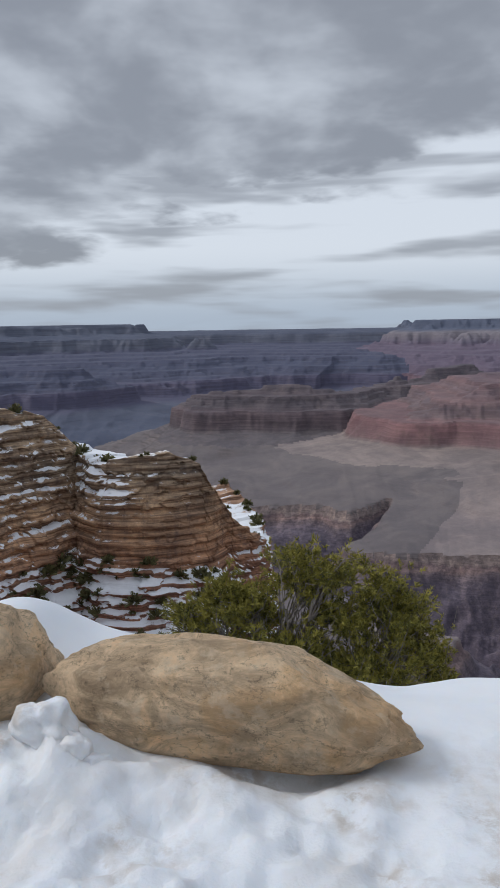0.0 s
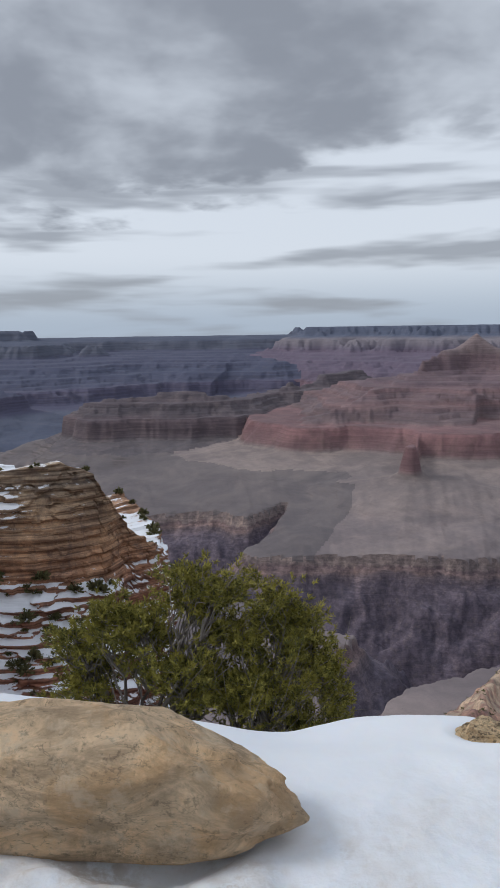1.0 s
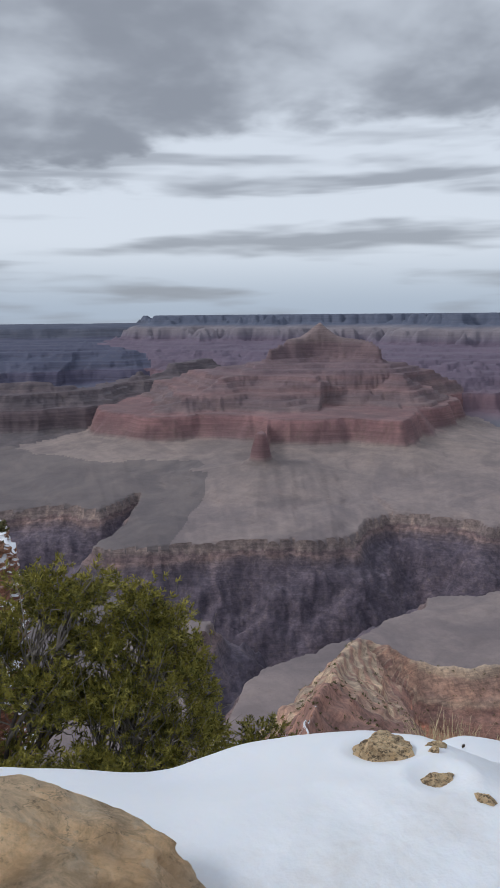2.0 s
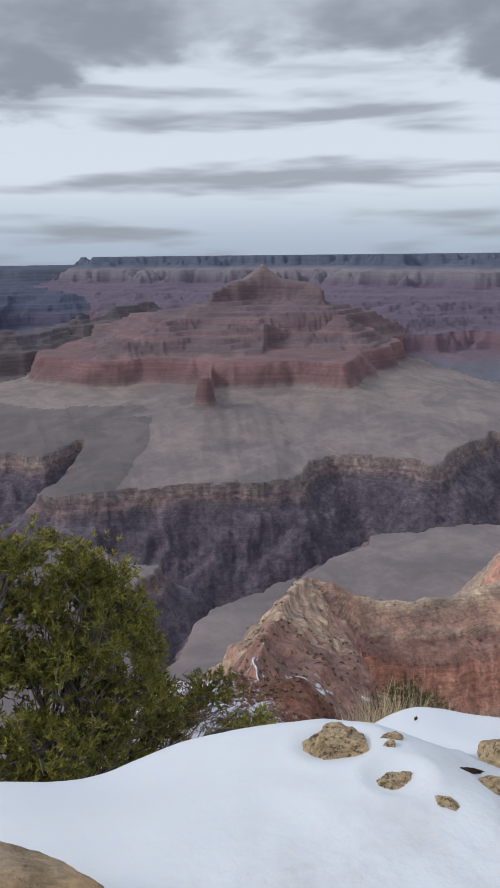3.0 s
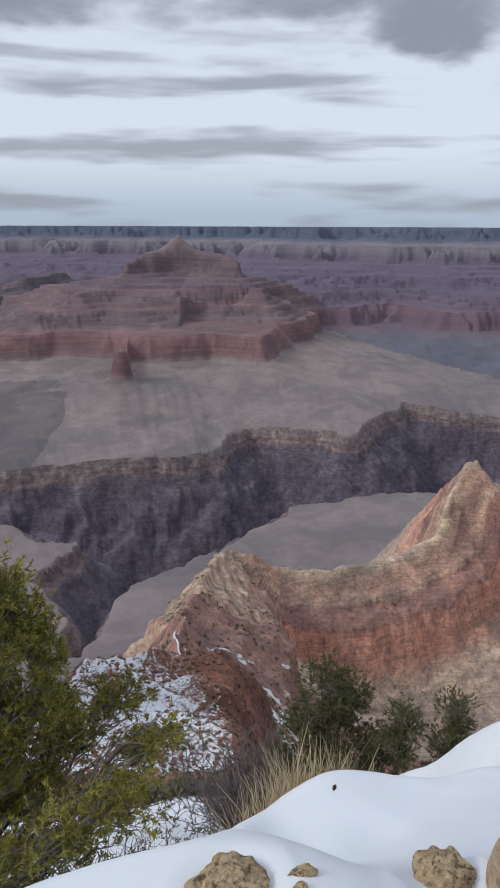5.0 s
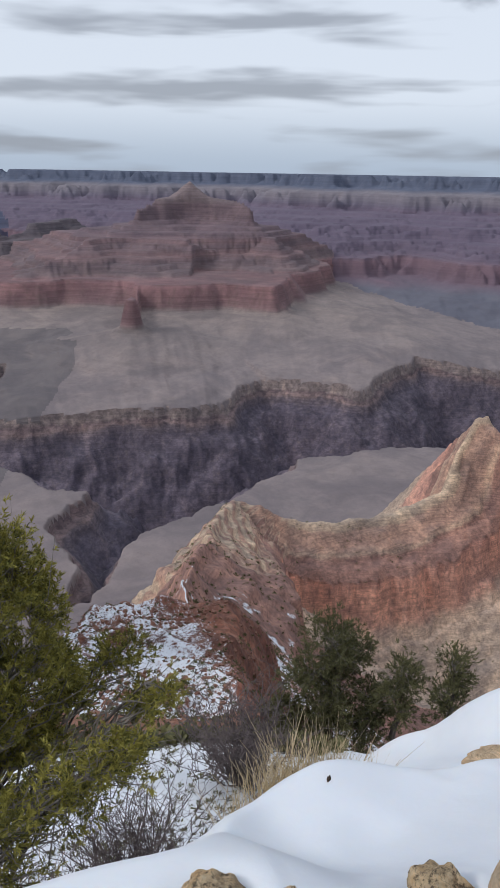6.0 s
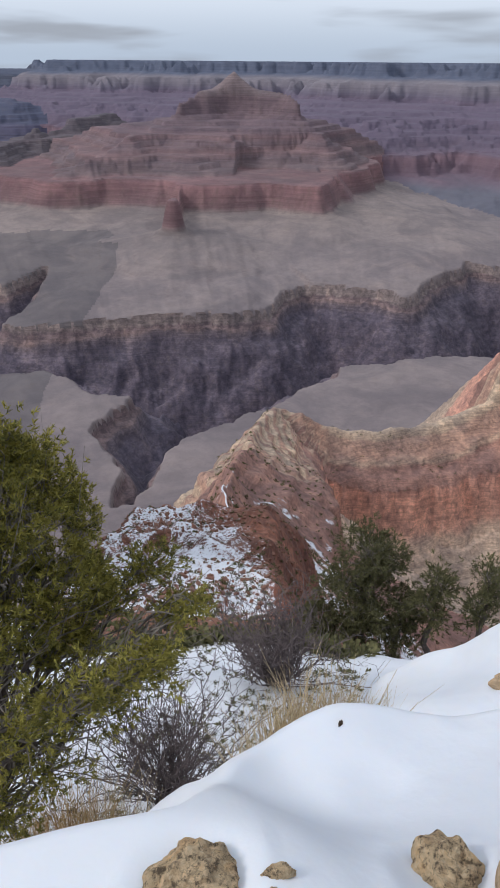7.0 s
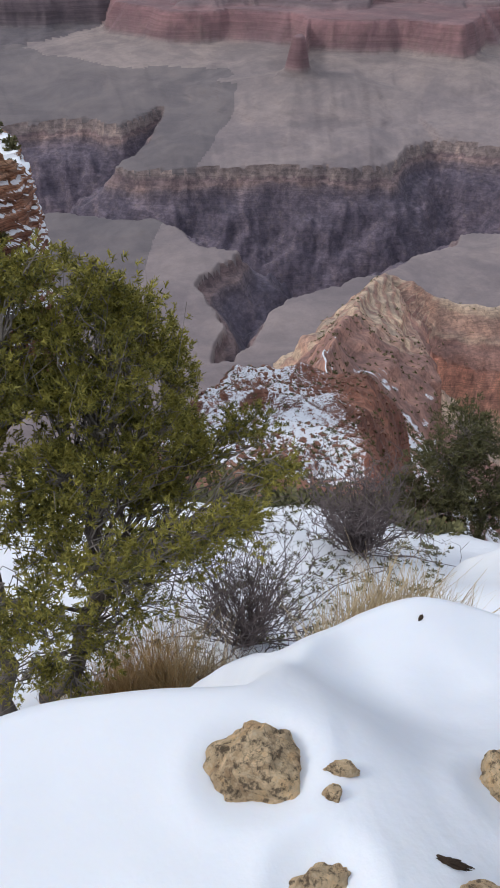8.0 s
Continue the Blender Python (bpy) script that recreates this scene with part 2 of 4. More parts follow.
def line_field(x, y, line):
    """Distance to a polyline of (azimuth, range, value), and the value at the nearest place on it."""
    best, value = np.full(x.shape, 1e9), np.zeros(x.shape)
    points = [(*polar(az, r), v) for az, r, v in line]
    for (ax, ay, av), (bx, by, bv) in zip(points, points[1:]):
        dx, dy = bx - ax, by - ay
        k = np.clip(((x - ax) * dx + (y - ay) * dy) / (dx * dx + dy * dy), 0, 1)
        d = np.hypot(x - ax - k * dx, y - ay - k * dy)
        value = np.where(d < best, av + k * (bv - av), value)
        best = np.minimum(best, d)
    return best, value


def area_field(x, y, outline):
    """Signed distance to a closed outline of (azimuth, range): positive inside."""
    points = [polar(az, r) for az, r in outline]
    best, inside = np.full(x.shape, 1e9), np.zeros(x.shape, bool)
    for (ax, ay), (bx, by) in zip(points, points[1:] + points[:1]):
        dx, dy = bx - ax, by - ay
        k = np.clip(((x - ax) * dx + (y - ay) * dy) / (dx * dx + dy * dy), 0, 1)
        best = np.minimum(best, np.hypot(x - ax - k * dx, y - ay - k * dy))
        cross = (ay > y) != (by > y)
        inside ^= cross & (x < ax + (y - ay) / (dy if abs(dy) > 1e-9 else 1e-9) * dx)
    return np.where(inside, best, -best)


# outlines as azimuth and range from the viewpoint
GORGE = [
    (-40, 1700), (-25, 1520), (-10, 1400), (-1.3, 1350), (5.4, 1325), (8.1, 1300), (10, 1330), (11.6, 1370), (11, 1290), (9.8, 1235), (7.0, 1150),
    (8.5, 1120), (13.2, 1112), (22, 1100), (27.4, 1128), (28.5, 1175), (29.8, 1240), (36, 1235), (38.8, 1212), (40.4, 1285), (42.6, 1417), (49, 1440), (64, 1500), (80, 1560),
    (80, 1200), (60, 1130), (47, 1035), (41, 1010), (34.7, 935), (31.2, 868), (28, 800), (23, 755), (20.1, 720), (18.2, 660), (16.6, 596),
    (14.6, 590), (14.2, 686), (13.4, 744), (16.2, 840), (13.6, 862), (9.7, 935), (0, 1000), (-15, 1120), (-40, 1300),
]
SIDE_GORGE = [(-30, 2050), (-2.5, 1850), (5.5, 1900), (8, 1990), (3, 2010), (-10, 2080), (-30, 2200)]
# benches at the top of the red cliff
BUTTE_BENCH = [(8, 1790), (11, 1715), (14, 1700), (18, 1685), (19.6, 1665), (20.3, 1640), (21.1, 1600), (21.9, 1585), (23, 1580), (24.2, 1580), (27.7, 1610), (30.5, 1575), (31.6, 1565), (32.3, 1600), (32.8, 1700), (32.8, 1850), (32.2, 2300), (20, 2600), (8, 2300)]
NORTH_BENCH = [(6.5, 3800), (10, 3400), (16, 3050), (20, 2800), (24, 2500), (31, 2420), (33.5, 2250), (37.5, 2230), (41, 2330), (45, 2260), (49, 2300), (56, 2250), (66, 2400), (80, 2400), (80, 9900), (6.5, 9900)]
# crests: azimuth, range, height before the beds break it into steps
BUTTE_CREST = [(13.5, 1720, -205), (16, 1780, -188), (17.7, 1850, -165), (19.5, 1950, -146), (21.7, 2050, -117), (23.8, 2120, -75), (25.3, 2150, -66), (27.3, 2130, -78), (29.4, 2050, -108), (31, 1980, -155), (32, 1900, -190)]
WEST_CREST = [(-7.5, 2080, -235), (-5.2, 2050, -190), (-2.8, 1990, -150), (3.4, 2000, -138), (6.5, 2010, -146), (9.5, 2150, -150), (13, 2350, -140), (17, 2700, -120)]
OUTER_CREST = [(-26, 2700, -95), (-18.6, 2800, -108), (-14.5, 2780, -112), (-12, 2760, -150), (-9, 2750, -205)]
MIDDLE_CREST = [(-5, 3600, -62), (1.8, 3600, -64), (7.2, 3550, -66), (9, 3500, -100)]
NORTH_RIM = [(13.4, 4150), (18.6, 4080), (28.8, 4000), (33, 3900), (36.8, 3350), (41, 3200), (47.5, 3250), (49, 3500), (60, 3500), (80, 3600), (80, 6000), (13.4, 6000)]
WEST_RIM = [(-45, 3300), (-20, 3700), (-11, 3800), (-8.5, 3820), (-8.9, 4300), (-14, 6000), (-45, 6000)]
LAST_RIM = [(-16, 4620), (2, 4560), (14, 4600), (17, 6000), (-20, 6000)]
RED_CREST = [(24.2, 150, -96), (24.8, 180, -107), (25.4, 250, -141), (26.0, 310, -163), (27.0, 400, -199), (28.2, 480, -219), (30.6, 478, -223), (33, 486, -236), (37.3, 500, -241), (41.8, 530, -246), (46.2, 570, -236), (46.9, 600, -208), (47.9, 617, -188), (48.8, 622, -187), (49.9, 630, -206), (53, 640, -214), (62, 660, -200), (80, 660, -190)]
STEP_AT = [-900, -620, -330, -200, -190, -174, -158, -140, -126, -110, -55, -45, -8, 0, 40]
STEP_TO = [-372, -364, -357, -274, -226, -216, -190, -180, -156, -148, -120, -70, -46, -2, 2]


def canyon_heights(x, y):
    """Height, bed and the number of the landform at each place."""
    r, az = np.hypot(x, y), np.degrees(np.arctan2(x, y))
    wide = smooth(r, 300, 900)
    wx = x + wide * (60 * fbm(x, y, 420, 4, 3) + 16 * fbm(x, y, 90, 3, 5))
    wy = y + wide * (60 * fbm(x, y, 420, 4, 7) + 16 * fbm(x, y, 90, 3, 9))
    gully = ridged(x, y, 130, 4, 21) + 0.9 * ridged(x, y, 420, 2, 23) * smooth(r, 1500, 2300)

    # spurs and gullies that run down the walls on the far side
    fan = ridged(az * 24 + 0.1 * r, r * 0.16, 60, 4, 151)
    flutes = ridged(wx, wy, 34, 3, 153)

    forms = []
    d, v = line_field(x + 0.4 * (wx - x), y + 0.4 * (wy - y), BUTTE_CREST)
    v = np.interp(v, STEP_TO, STEP_AT)
    bench = np.minimum(-195 + 0.45 * (area_field(x, y, BUTTE_BENCH) + 9 * fbm(x, y, 150, 4, 31) + 6 * flutes + 2 * gully), -186 + 0.01 * d)
    pyramid = np.minimum(v - 0.21 * d + 5 * gully, -190 + 0.25 * area_field(x, y, BUTTE_BENCH))
    spine, level = line_field(x, y, [(20.7, 1400, -181), (20.75, 1412, -182), (20.95, 1470, -197), (21.2, 1560, -193), (21.3, 1620, -189)])
    apron, foot = line_field(x, y, [(20.7, 1395, -203), (20.5, 1290, -236), (20.2, 1150, -300)])
    tower = np.maximum(level - 0.85 * spine + 0.8 * flutes, foot - 0.27 * apron + 2 * flutes)
    forms.append(np.maximum(np.maximum(v - 0.42 * d + 9 * gully, pyramid), np.maximum(bench, tower)))
    d, v = line_field(wx, wy, WEST_CREST)
    forms.append(v - 0.44 * d + 14 * gully)
    d, v = line_field(wx, wy, OUTER_CREST)
    forms.append(v - 0.36 * d + 14 * gully)
    d, v = line_field(wx, wy, MIDDLE_CREST)
    forms.append(v - 0.3 * d + 12 * gully)
    rim = area_field(wx + 120 * fbm(x, y, 700, 3, 41), wy, NORTH_RIM)
    bench = area_field(wx, wy, NORTH_BENCH)
    slope = -195 * np.clip(-rim, 0, 1e9) / np.maximum(np.clip(-rim, 0, 1e9) + np.clip(bench, 0, 1e9), 1) - 0.3 * np.clip(-bench, 0, 1e9)
    forms.append(np.where(rim > 0, 0.01 * rim, slope) + (20 * gully + 16 * ridged(wx, wy, 300, 4, 159)) * smooth(-rim, 0, 120) + 4 * flutes * smooth(-rim, -60, 30))
    rim = area_field(wx, wy, WEST_RIM)
    forms.append(np.where(rim > 0, 6, 0.22 * rim) + 12 * gully * smooth(-rim, 0, 60))
    rim = area_field(wx, wy, LAST_RIM)
    forms.append(np.where(rim > 0, -10, -14 + 0.2 * rim) + 6 * gully * smooth(-rim, 0, 60))
    forms = np.array(forms)
    top = forms.max(0)
    top = top + 6 * fan * smooth(-top, 196, 230) * (1 - smooth(-top, 290, 360))
    land = np.interp(top, STEP_AT, STEP_TO)
    ledge = smooth(land, -228, -218) * (1 - smooth(land, -122, -100))
    step = land / 12 + 0.25 * fbm(x, y, 260, 3, 53)
    tread = step - np.floor(step)
    land = land + ledge * 12 * (0.3 * tread + 0.7 * smooth(tread, 0.76, 0.92) - tread)
    peak = np.hypot(x - polar(25.3, 2150)[0], y - polar(25.3, 2150)[1]) + 9 * gully
    land = land + 46 * np.clip(1 - peak / 75, 0, 1) ** 1.2
    land = land + 2.5 * fbm(x, y, 60, 4, 51) + 3 * ridged(x, y, 95, 4, 141) * smooth(-land, 285, 350)
    shape = np.where(top > -560, 2 + forms.argmax(0), 0)

    # the inner gorge, cut below the platform
    cut = np.maximum(area_field(x + 22 * fbm(x, y, 90, 4, 61), y + 22 * fbm(x, y, 90, 4, 63), GORGE) + 7 * ridged(x, y, 38, 4, 67), area_field(wx, wy, SIDE_GORGE) * 0.5 - 200 * smooth(top, -420, -320))
    bent_x, bent_y = x + 18 * fbm(x, y, 55, 3, 75), y + 18 * fbm(x, y, 55, 3, 77)
    rugged = 0.6 * ridged(bent_x, bent_y, 130, 5, 71) + 0.5 * ridged(bent_x, bent_y, 50, 4, 73)
    depth = np.interp(cut + 10 * rugged * smooth(cut, 5, 60), [-60, -1, 0, 5, 14, 20, 40, 150, 230], [0, 3, 4, 18, 22, 34, 56, 165, 185])
    land = land - np.where(cut > -60, depth, 0) + np.where(cut > 14, 48 * rugged * smooth(cut, 14, 60), 0)
    bed = -land / 600
    bed = np.where(cut > 6, np.maximum(bed, 0.61 + 0.0040 * (cut - 6) + 0.012 * fbm(x, y, 30, 3, 79)), bed)
    shape = np.where(cut > 2, 1, shape)

    # the far floor right of the butte gets the hazed shale
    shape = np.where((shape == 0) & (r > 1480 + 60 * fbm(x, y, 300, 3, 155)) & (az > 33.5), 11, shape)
    # floor and talus west of the butte take the cloud-shaded colour
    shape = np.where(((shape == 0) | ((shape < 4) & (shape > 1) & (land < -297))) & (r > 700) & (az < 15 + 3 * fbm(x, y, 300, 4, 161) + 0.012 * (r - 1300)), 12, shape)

    # the red ridge on this side
    d, v = line_field(x + 9 * fbm(x, y, 60, 4, 81), y + 9 * fbm(x, y, 60, 4, 83), RED_CREST)
    flute = ridged(x, y, 34, 4, 85)
    span = np.maximum(d + 7 * flute * smooth(d, 4, 30) , 0)
    drop = np.interp(span, [0, 10, 14, 24, 27, 45, 52, 60, 95, 200, 460], [0, 6, 10, 13, 17, 26, 56, 66, 88, 140, 260])
    near = smooth(r, 330, 180)
    drop = drop * (1 - near) + near * 1.0 * d
    behind = smooth(r - np.interp(az, [20, 28.2, 30.6, 37.3, 41.8, 46.2, 50, 62], [999, 480, 478, 500, 530, 570, 630, 660]), -5, 15)
    drop = drop * (1 - behind) + behind * 1.3 * d
    across = x * 0.883 - y * 0.469 - 3.6
    drop = drop * (1 + 0.9 * smooth(-across, 0, 15))
    drop = drop - 0.85 * 7 / 6.283 * np.sin(drop / 7 * 6.283) * (1 - near)
    ridge = v - drop + 1.5 * fbm(x, y, 14, 4, 87) + near * 2.5 * ridged(x, y, 15, 4, 88) + (1 - near) * 1.6 * ridged(x, y, 20, 4, 86)
    shape = np.where(ridge > land, 9, shape)
    bed = np.where(ridge > land, np.where(r < 360, 0.135 + 0.03 * fbm(x, y, 30, 3, 115), np.clip(drop / 160, 0, 1)), bed)
    bed = np.where((ridge > land) & (r > 360), np.clip(bed + 0.4 * smooth(-az, -31, -27) * smooth(drop, 50, 80), 0, 1), bed)
    dip = -223 - (ridge - 0.5 * across)
    flank = np.clip(0.012 + 0.085 * smooth(dip, 1, 15) + 0.05 * np.sin(dip / 1.25 + 0.8 * fbm(x, y, 40, 3, 165)) + 0.02 * fbm(x, y, 12, 3, 167), 0, 0.16)
    west = smooth(r, 300, 360) * (1 - smooth(az + 2 * fbm(x, y, 30, 3, 169), 30.5, 34)) * (1 - smooth(dip, 40, 60))
    bed = np.where(ridge > land, bed * (1 - west) + flank * west, bed)
    ridge = ridge + west * 0.45 * np.sin(dip / 1.25 + 0.8 * fbm(x, y, 40, 3, 165))
    land = np.maximum(land, ridge)

    # the slope right below the viewpoint, with a snowy spur
    side = (np.clip(r, 40, 140) - 60) * 0.18
    spur = smooth(az + 2.5 * fbm(x, y, 25, 3, 89), side - 5, side + 5) * (1 - smooth(az + 3 * fbm(x, y, 25, 3, 90), 29, 39))
    angle = np.interp(r, [3, 5, 8, 9.7, 12, 15.2, 20, 25, 70, 100, 124, 150, 220, 400], [46, 49, 48.2, 46.2, 44.3, 41.8, 40.3, 40.3, 40.0, 36, 32.8, 36, 45, 55])
    plain = np.interp(r, [3, 5, 8, 9.7, 12, 15.2, 20, 25, 60, 400], [46, 49, 48.2, 46.2, 44.3, 41.8, 40.8, 41, 46, 50])
    angle = angle * spur + plain * (1 - spur)
    ledge = np.interp(r, [3, 3.9, 5.2, 7.5, 9, 12, 20, 25], [37, 35.5, 38, 37.6, 41, 42.5, 40.5, 40.3])
    east = smooth(az, 31, 40) * (1 - smooth(r, 18, 25))
    angle = angle * (1 - east) + ledge * east
    here = 1.6 - r * np.tan(np.radians(angle)) + smooth(r, 8, 60) * (9 * fbm(x, y, 48, 5, 91) + 3.0 * ridged(x, y, 16, 4, 93)) + 0.9 * smooth(r, 45, 75) * ridged(x, y, 5.5, 3, 94) + 0.35 * smooth(r, 4, 9) * fbm(x, y, 2.2, 4, 95)
    front = smooth(az, -62, -30) * (1 - smooth(az, 78, 105))
    here = here * front + (1 - front) * (-0.6 + 0.5 * fbm(x, y, 30, 3, 97))
    shape = np.where(here > land, 10, shape)
    bed = np.where(here > land, np.clip(fbm(x, y, 60, 4, 99) * 0.3 + 0.45, 0, 1), bed)
    land = np.maximum(land, here)
    shape = np.where((shape == 10) & (r < 11.5 + 2.5 * fbm(x, y, 3, 3, 163)), 13, shape)
    cover = 0.95 - 0.27 * smooth(r, 30, 50) * smooth(az + 0.12 * (r - 110) + 3 * fbm(x, y, 18, 3, 113), 22, 26.5) - 0.22 * smooth(r, 10, 16) - 0.24 * smooth(r, 20, 60) - 0.35 * smooth(r, 128, 200) + 0.25 * fbm(x, y, 25, 3, 111)
    cover = np.where(shape == 9, 0.70 + 0.5 * fbm(x, y, 12, 3, 117) - 0.3 * smooth(r, 160, 260) - 0.9 * smooth(r, 260, 340), cover)
    # spur_line also drives the relief shading painted into the rock
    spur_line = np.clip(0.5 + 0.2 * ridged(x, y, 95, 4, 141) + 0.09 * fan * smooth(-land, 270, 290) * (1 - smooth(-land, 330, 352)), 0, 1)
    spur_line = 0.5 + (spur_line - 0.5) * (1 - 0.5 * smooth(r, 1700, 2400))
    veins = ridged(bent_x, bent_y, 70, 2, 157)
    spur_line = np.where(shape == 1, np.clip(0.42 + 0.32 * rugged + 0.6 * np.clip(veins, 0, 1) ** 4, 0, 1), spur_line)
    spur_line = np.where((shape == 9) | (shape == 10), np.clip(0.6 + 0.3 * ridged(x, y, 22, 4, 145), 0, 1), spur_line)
    return land, bed, shape, cover, spur_line


def part(name, bm, mat, parent=None, label=""):
    mesh = bpy.data.meshes.new(name)
    bm.to_mesh(mesh)
    bm.free()
    mesh.materials.append(mat)
    ob = new(name, mesh)
    ob.parent = parent
    return tagged(ob, label)


def raw_mesh(name, verts, faces, mat, shade=False, parent=None):
    mesh = bpy.data.meshes.new(name)
    verts, faces = np.asarray(verts, np.float32), np.asarray(faces, np.int32)
    side = faces.shape[1]
    mesh.vertices.add(len(verts))
    mesh.vertices.foreach_set("co", verts.ravel())
    mesh.loops.add(faces.size)
    mesh.loops.foreach_set("vertex_index", faces.ravel())
    mesh.polygons.add(len(faces))
    mesh.polygons.foreach_set("loop_start", np.arange(0, faces.size, side, dtype=np.int32))
    mesh.polygons.foreach_set("use_smooth", np.full(len(faces), shade))
    mesh.update(calc_edges=True)
    mesh.materials.append(mat)
    ob = new(name, mesh)
    ob.parent = parent
    return ob


# wall beds already shifted to blue and violet by distance haze
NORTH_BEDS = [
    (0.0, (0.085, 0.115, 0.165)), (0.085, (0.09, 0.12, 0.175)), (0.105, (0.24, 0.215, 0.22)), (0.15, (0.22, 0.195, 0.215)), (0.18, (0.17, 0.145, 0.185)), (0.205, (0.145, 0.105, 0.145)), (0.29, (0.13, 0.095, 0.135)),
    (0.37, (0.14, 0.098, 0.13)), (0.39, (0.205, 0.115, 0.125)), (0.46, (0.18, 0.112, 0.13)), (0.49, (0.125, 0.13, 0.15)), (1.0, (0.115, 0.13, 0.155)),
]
BUTTE_BEDS = [
    (0.0, (0.27, 0.215, 0.20)), (0.10, (0.24, 0.18, 0.175)), (0.118, (0.22, 0.165, 0.16)), (0.14, (0.165, 0.105, 0.115)), (0.25, (0.15, 0.095, 0.11)), (0.27, (0.20, 0.11, 0.11)), (0.29, (0.15, 0.10, 0.11)), (0.315, (0.21, 0.115, 0.11)), (0.335, (0.155, 0.105, 0.11)),
    (0.365, (0.185, 0.125, 0.12)), (0.38, (0.27, 0.12, 0.115)), (0.445, (0.225, 0.12, 0.115)), (0.460, (0.29, 0.24, 0.205)), (0.54, (0.26, 0.22, 0.205)), (0.61, (0.245, 0.208, 0.195)), (1.0, (0.16, 0.14, 0.13)),
]
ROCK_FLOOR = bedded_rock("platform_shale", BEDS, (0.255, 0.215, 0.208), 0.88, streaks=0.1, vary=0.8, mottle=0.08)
# same shale as the floor, darkened to paint in cloud shade
ROCK_SHADE = bedded_rock("cloud_shaded_shale", BEDS, (0.138, 0.122, 0.13), 0.9, streaks=0.1, vary=0.75, mottle=0.08)
# floor shale with distance haze and shade put into its blue-grey
ROCK_SIDE = bedded_rock("hazed_shale", BEDS, (0.12, 0.135, 0.155), 0.9, streaks=0.0, vary=0.6)
GORGE_BEDS = [(0.0, (0.24, 0.195, 0.18)), (0.6, (0.24, 0.195, 0.18)), (0.614, (0.15, 0.108, 0.112)), (0.637, (0.22, 0.16, 0.152)), (0.652, (0.14, 0.115, 0.13)), (0.68, (0.105, 0.09, 0.118)), (0.9, (0.095, 0.08, 0.108))]
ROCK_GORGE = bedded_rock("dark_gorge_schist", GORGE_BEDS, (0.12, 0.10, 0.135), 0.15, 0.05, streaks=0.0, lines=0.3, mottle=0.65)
# violet distance haze is mixed into the butte's red
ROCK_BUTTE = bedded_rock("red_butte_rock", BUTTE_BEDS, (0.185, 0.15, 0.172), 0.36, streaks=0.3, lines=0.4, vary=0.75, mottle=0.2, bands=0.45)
# the butte's beds again, greyed and dimmed with haze painted in
ROCK_WEST = bedded_rock("hazed_mesa_rock", BUTTE_BEDS, (0.10, 0.089, 0.104), 0.86, streaks=0.05, lines=0.7, vary=0.7, mottle=0.25, bands=0.3)
# wall and far rims get their blue and mauve from painted haze
ROCK_NORTH = bedded_rock("hazed_wall_rock", NORTH_BEDS, (0.14, 0.128, 0.185), 0.3, 0.014, streaks=0.0, lines=0.5, vary=0.4, bands=0.3)
ROCK_FAR = bedded_rock("hazed_far_rock", BEDS, (0.058, 0.08, 0.14), 0.88, 0.01, streaks=0.0, vary=0.4)
RED_BEDS = [
    (0.0, (0.48, 0.375, 0.275)), (0.026, (0.43, 0.325, 0.24)), (0.036, (0.371, 0.243, 0.186)), (0.08, (0.346, 0.211, 0.16)), (0.10, (0.461, 0.333, 0.25)), (0.115, (0.294, 0.166, 0.134)), (0.165, (0.294, 0.166, 0.134)),
    (0.18, (0.55, 0.295, 0.226)), (0.28, (0.60, 0.335, 0.258)), (0.36, (0.53, 0.307, 0.237)), (0.40, (0.461, 0.346, 0.269)), (0.47, (0.435, 0.346, 0.275)), (0.8, (0.397, 0.32, 0.256)), (0.93, (0.282, 0.237, 0.205)), (1.0, (0.256, 0.218, 0.192)),
]
ROCK_RED = bedded_rock("banded_red_rock", RED_BEDS, (0.2, 0.2, 0.2), 0.05, 0.13, 0.95, 0.3, 0.3, 0.4, mottle=0.45)
SLOPE_BEDS = [(0.0, (0.17, 0.07, 0.048)), (0.4, (0.20, 0.085, 0.058)), (0.6, (0.20, 0.11, 0.075)), (1.0, (0.17, 0.12, 0.085))]
ROCK_SLOPE = bedded_rock("snowy_red_rubble", SLOPE_BEDS, (0.2, 0.2, 0.2), 0.0, 0.25, 0.76, 2.3, lines=0.5, mottle=0.6)

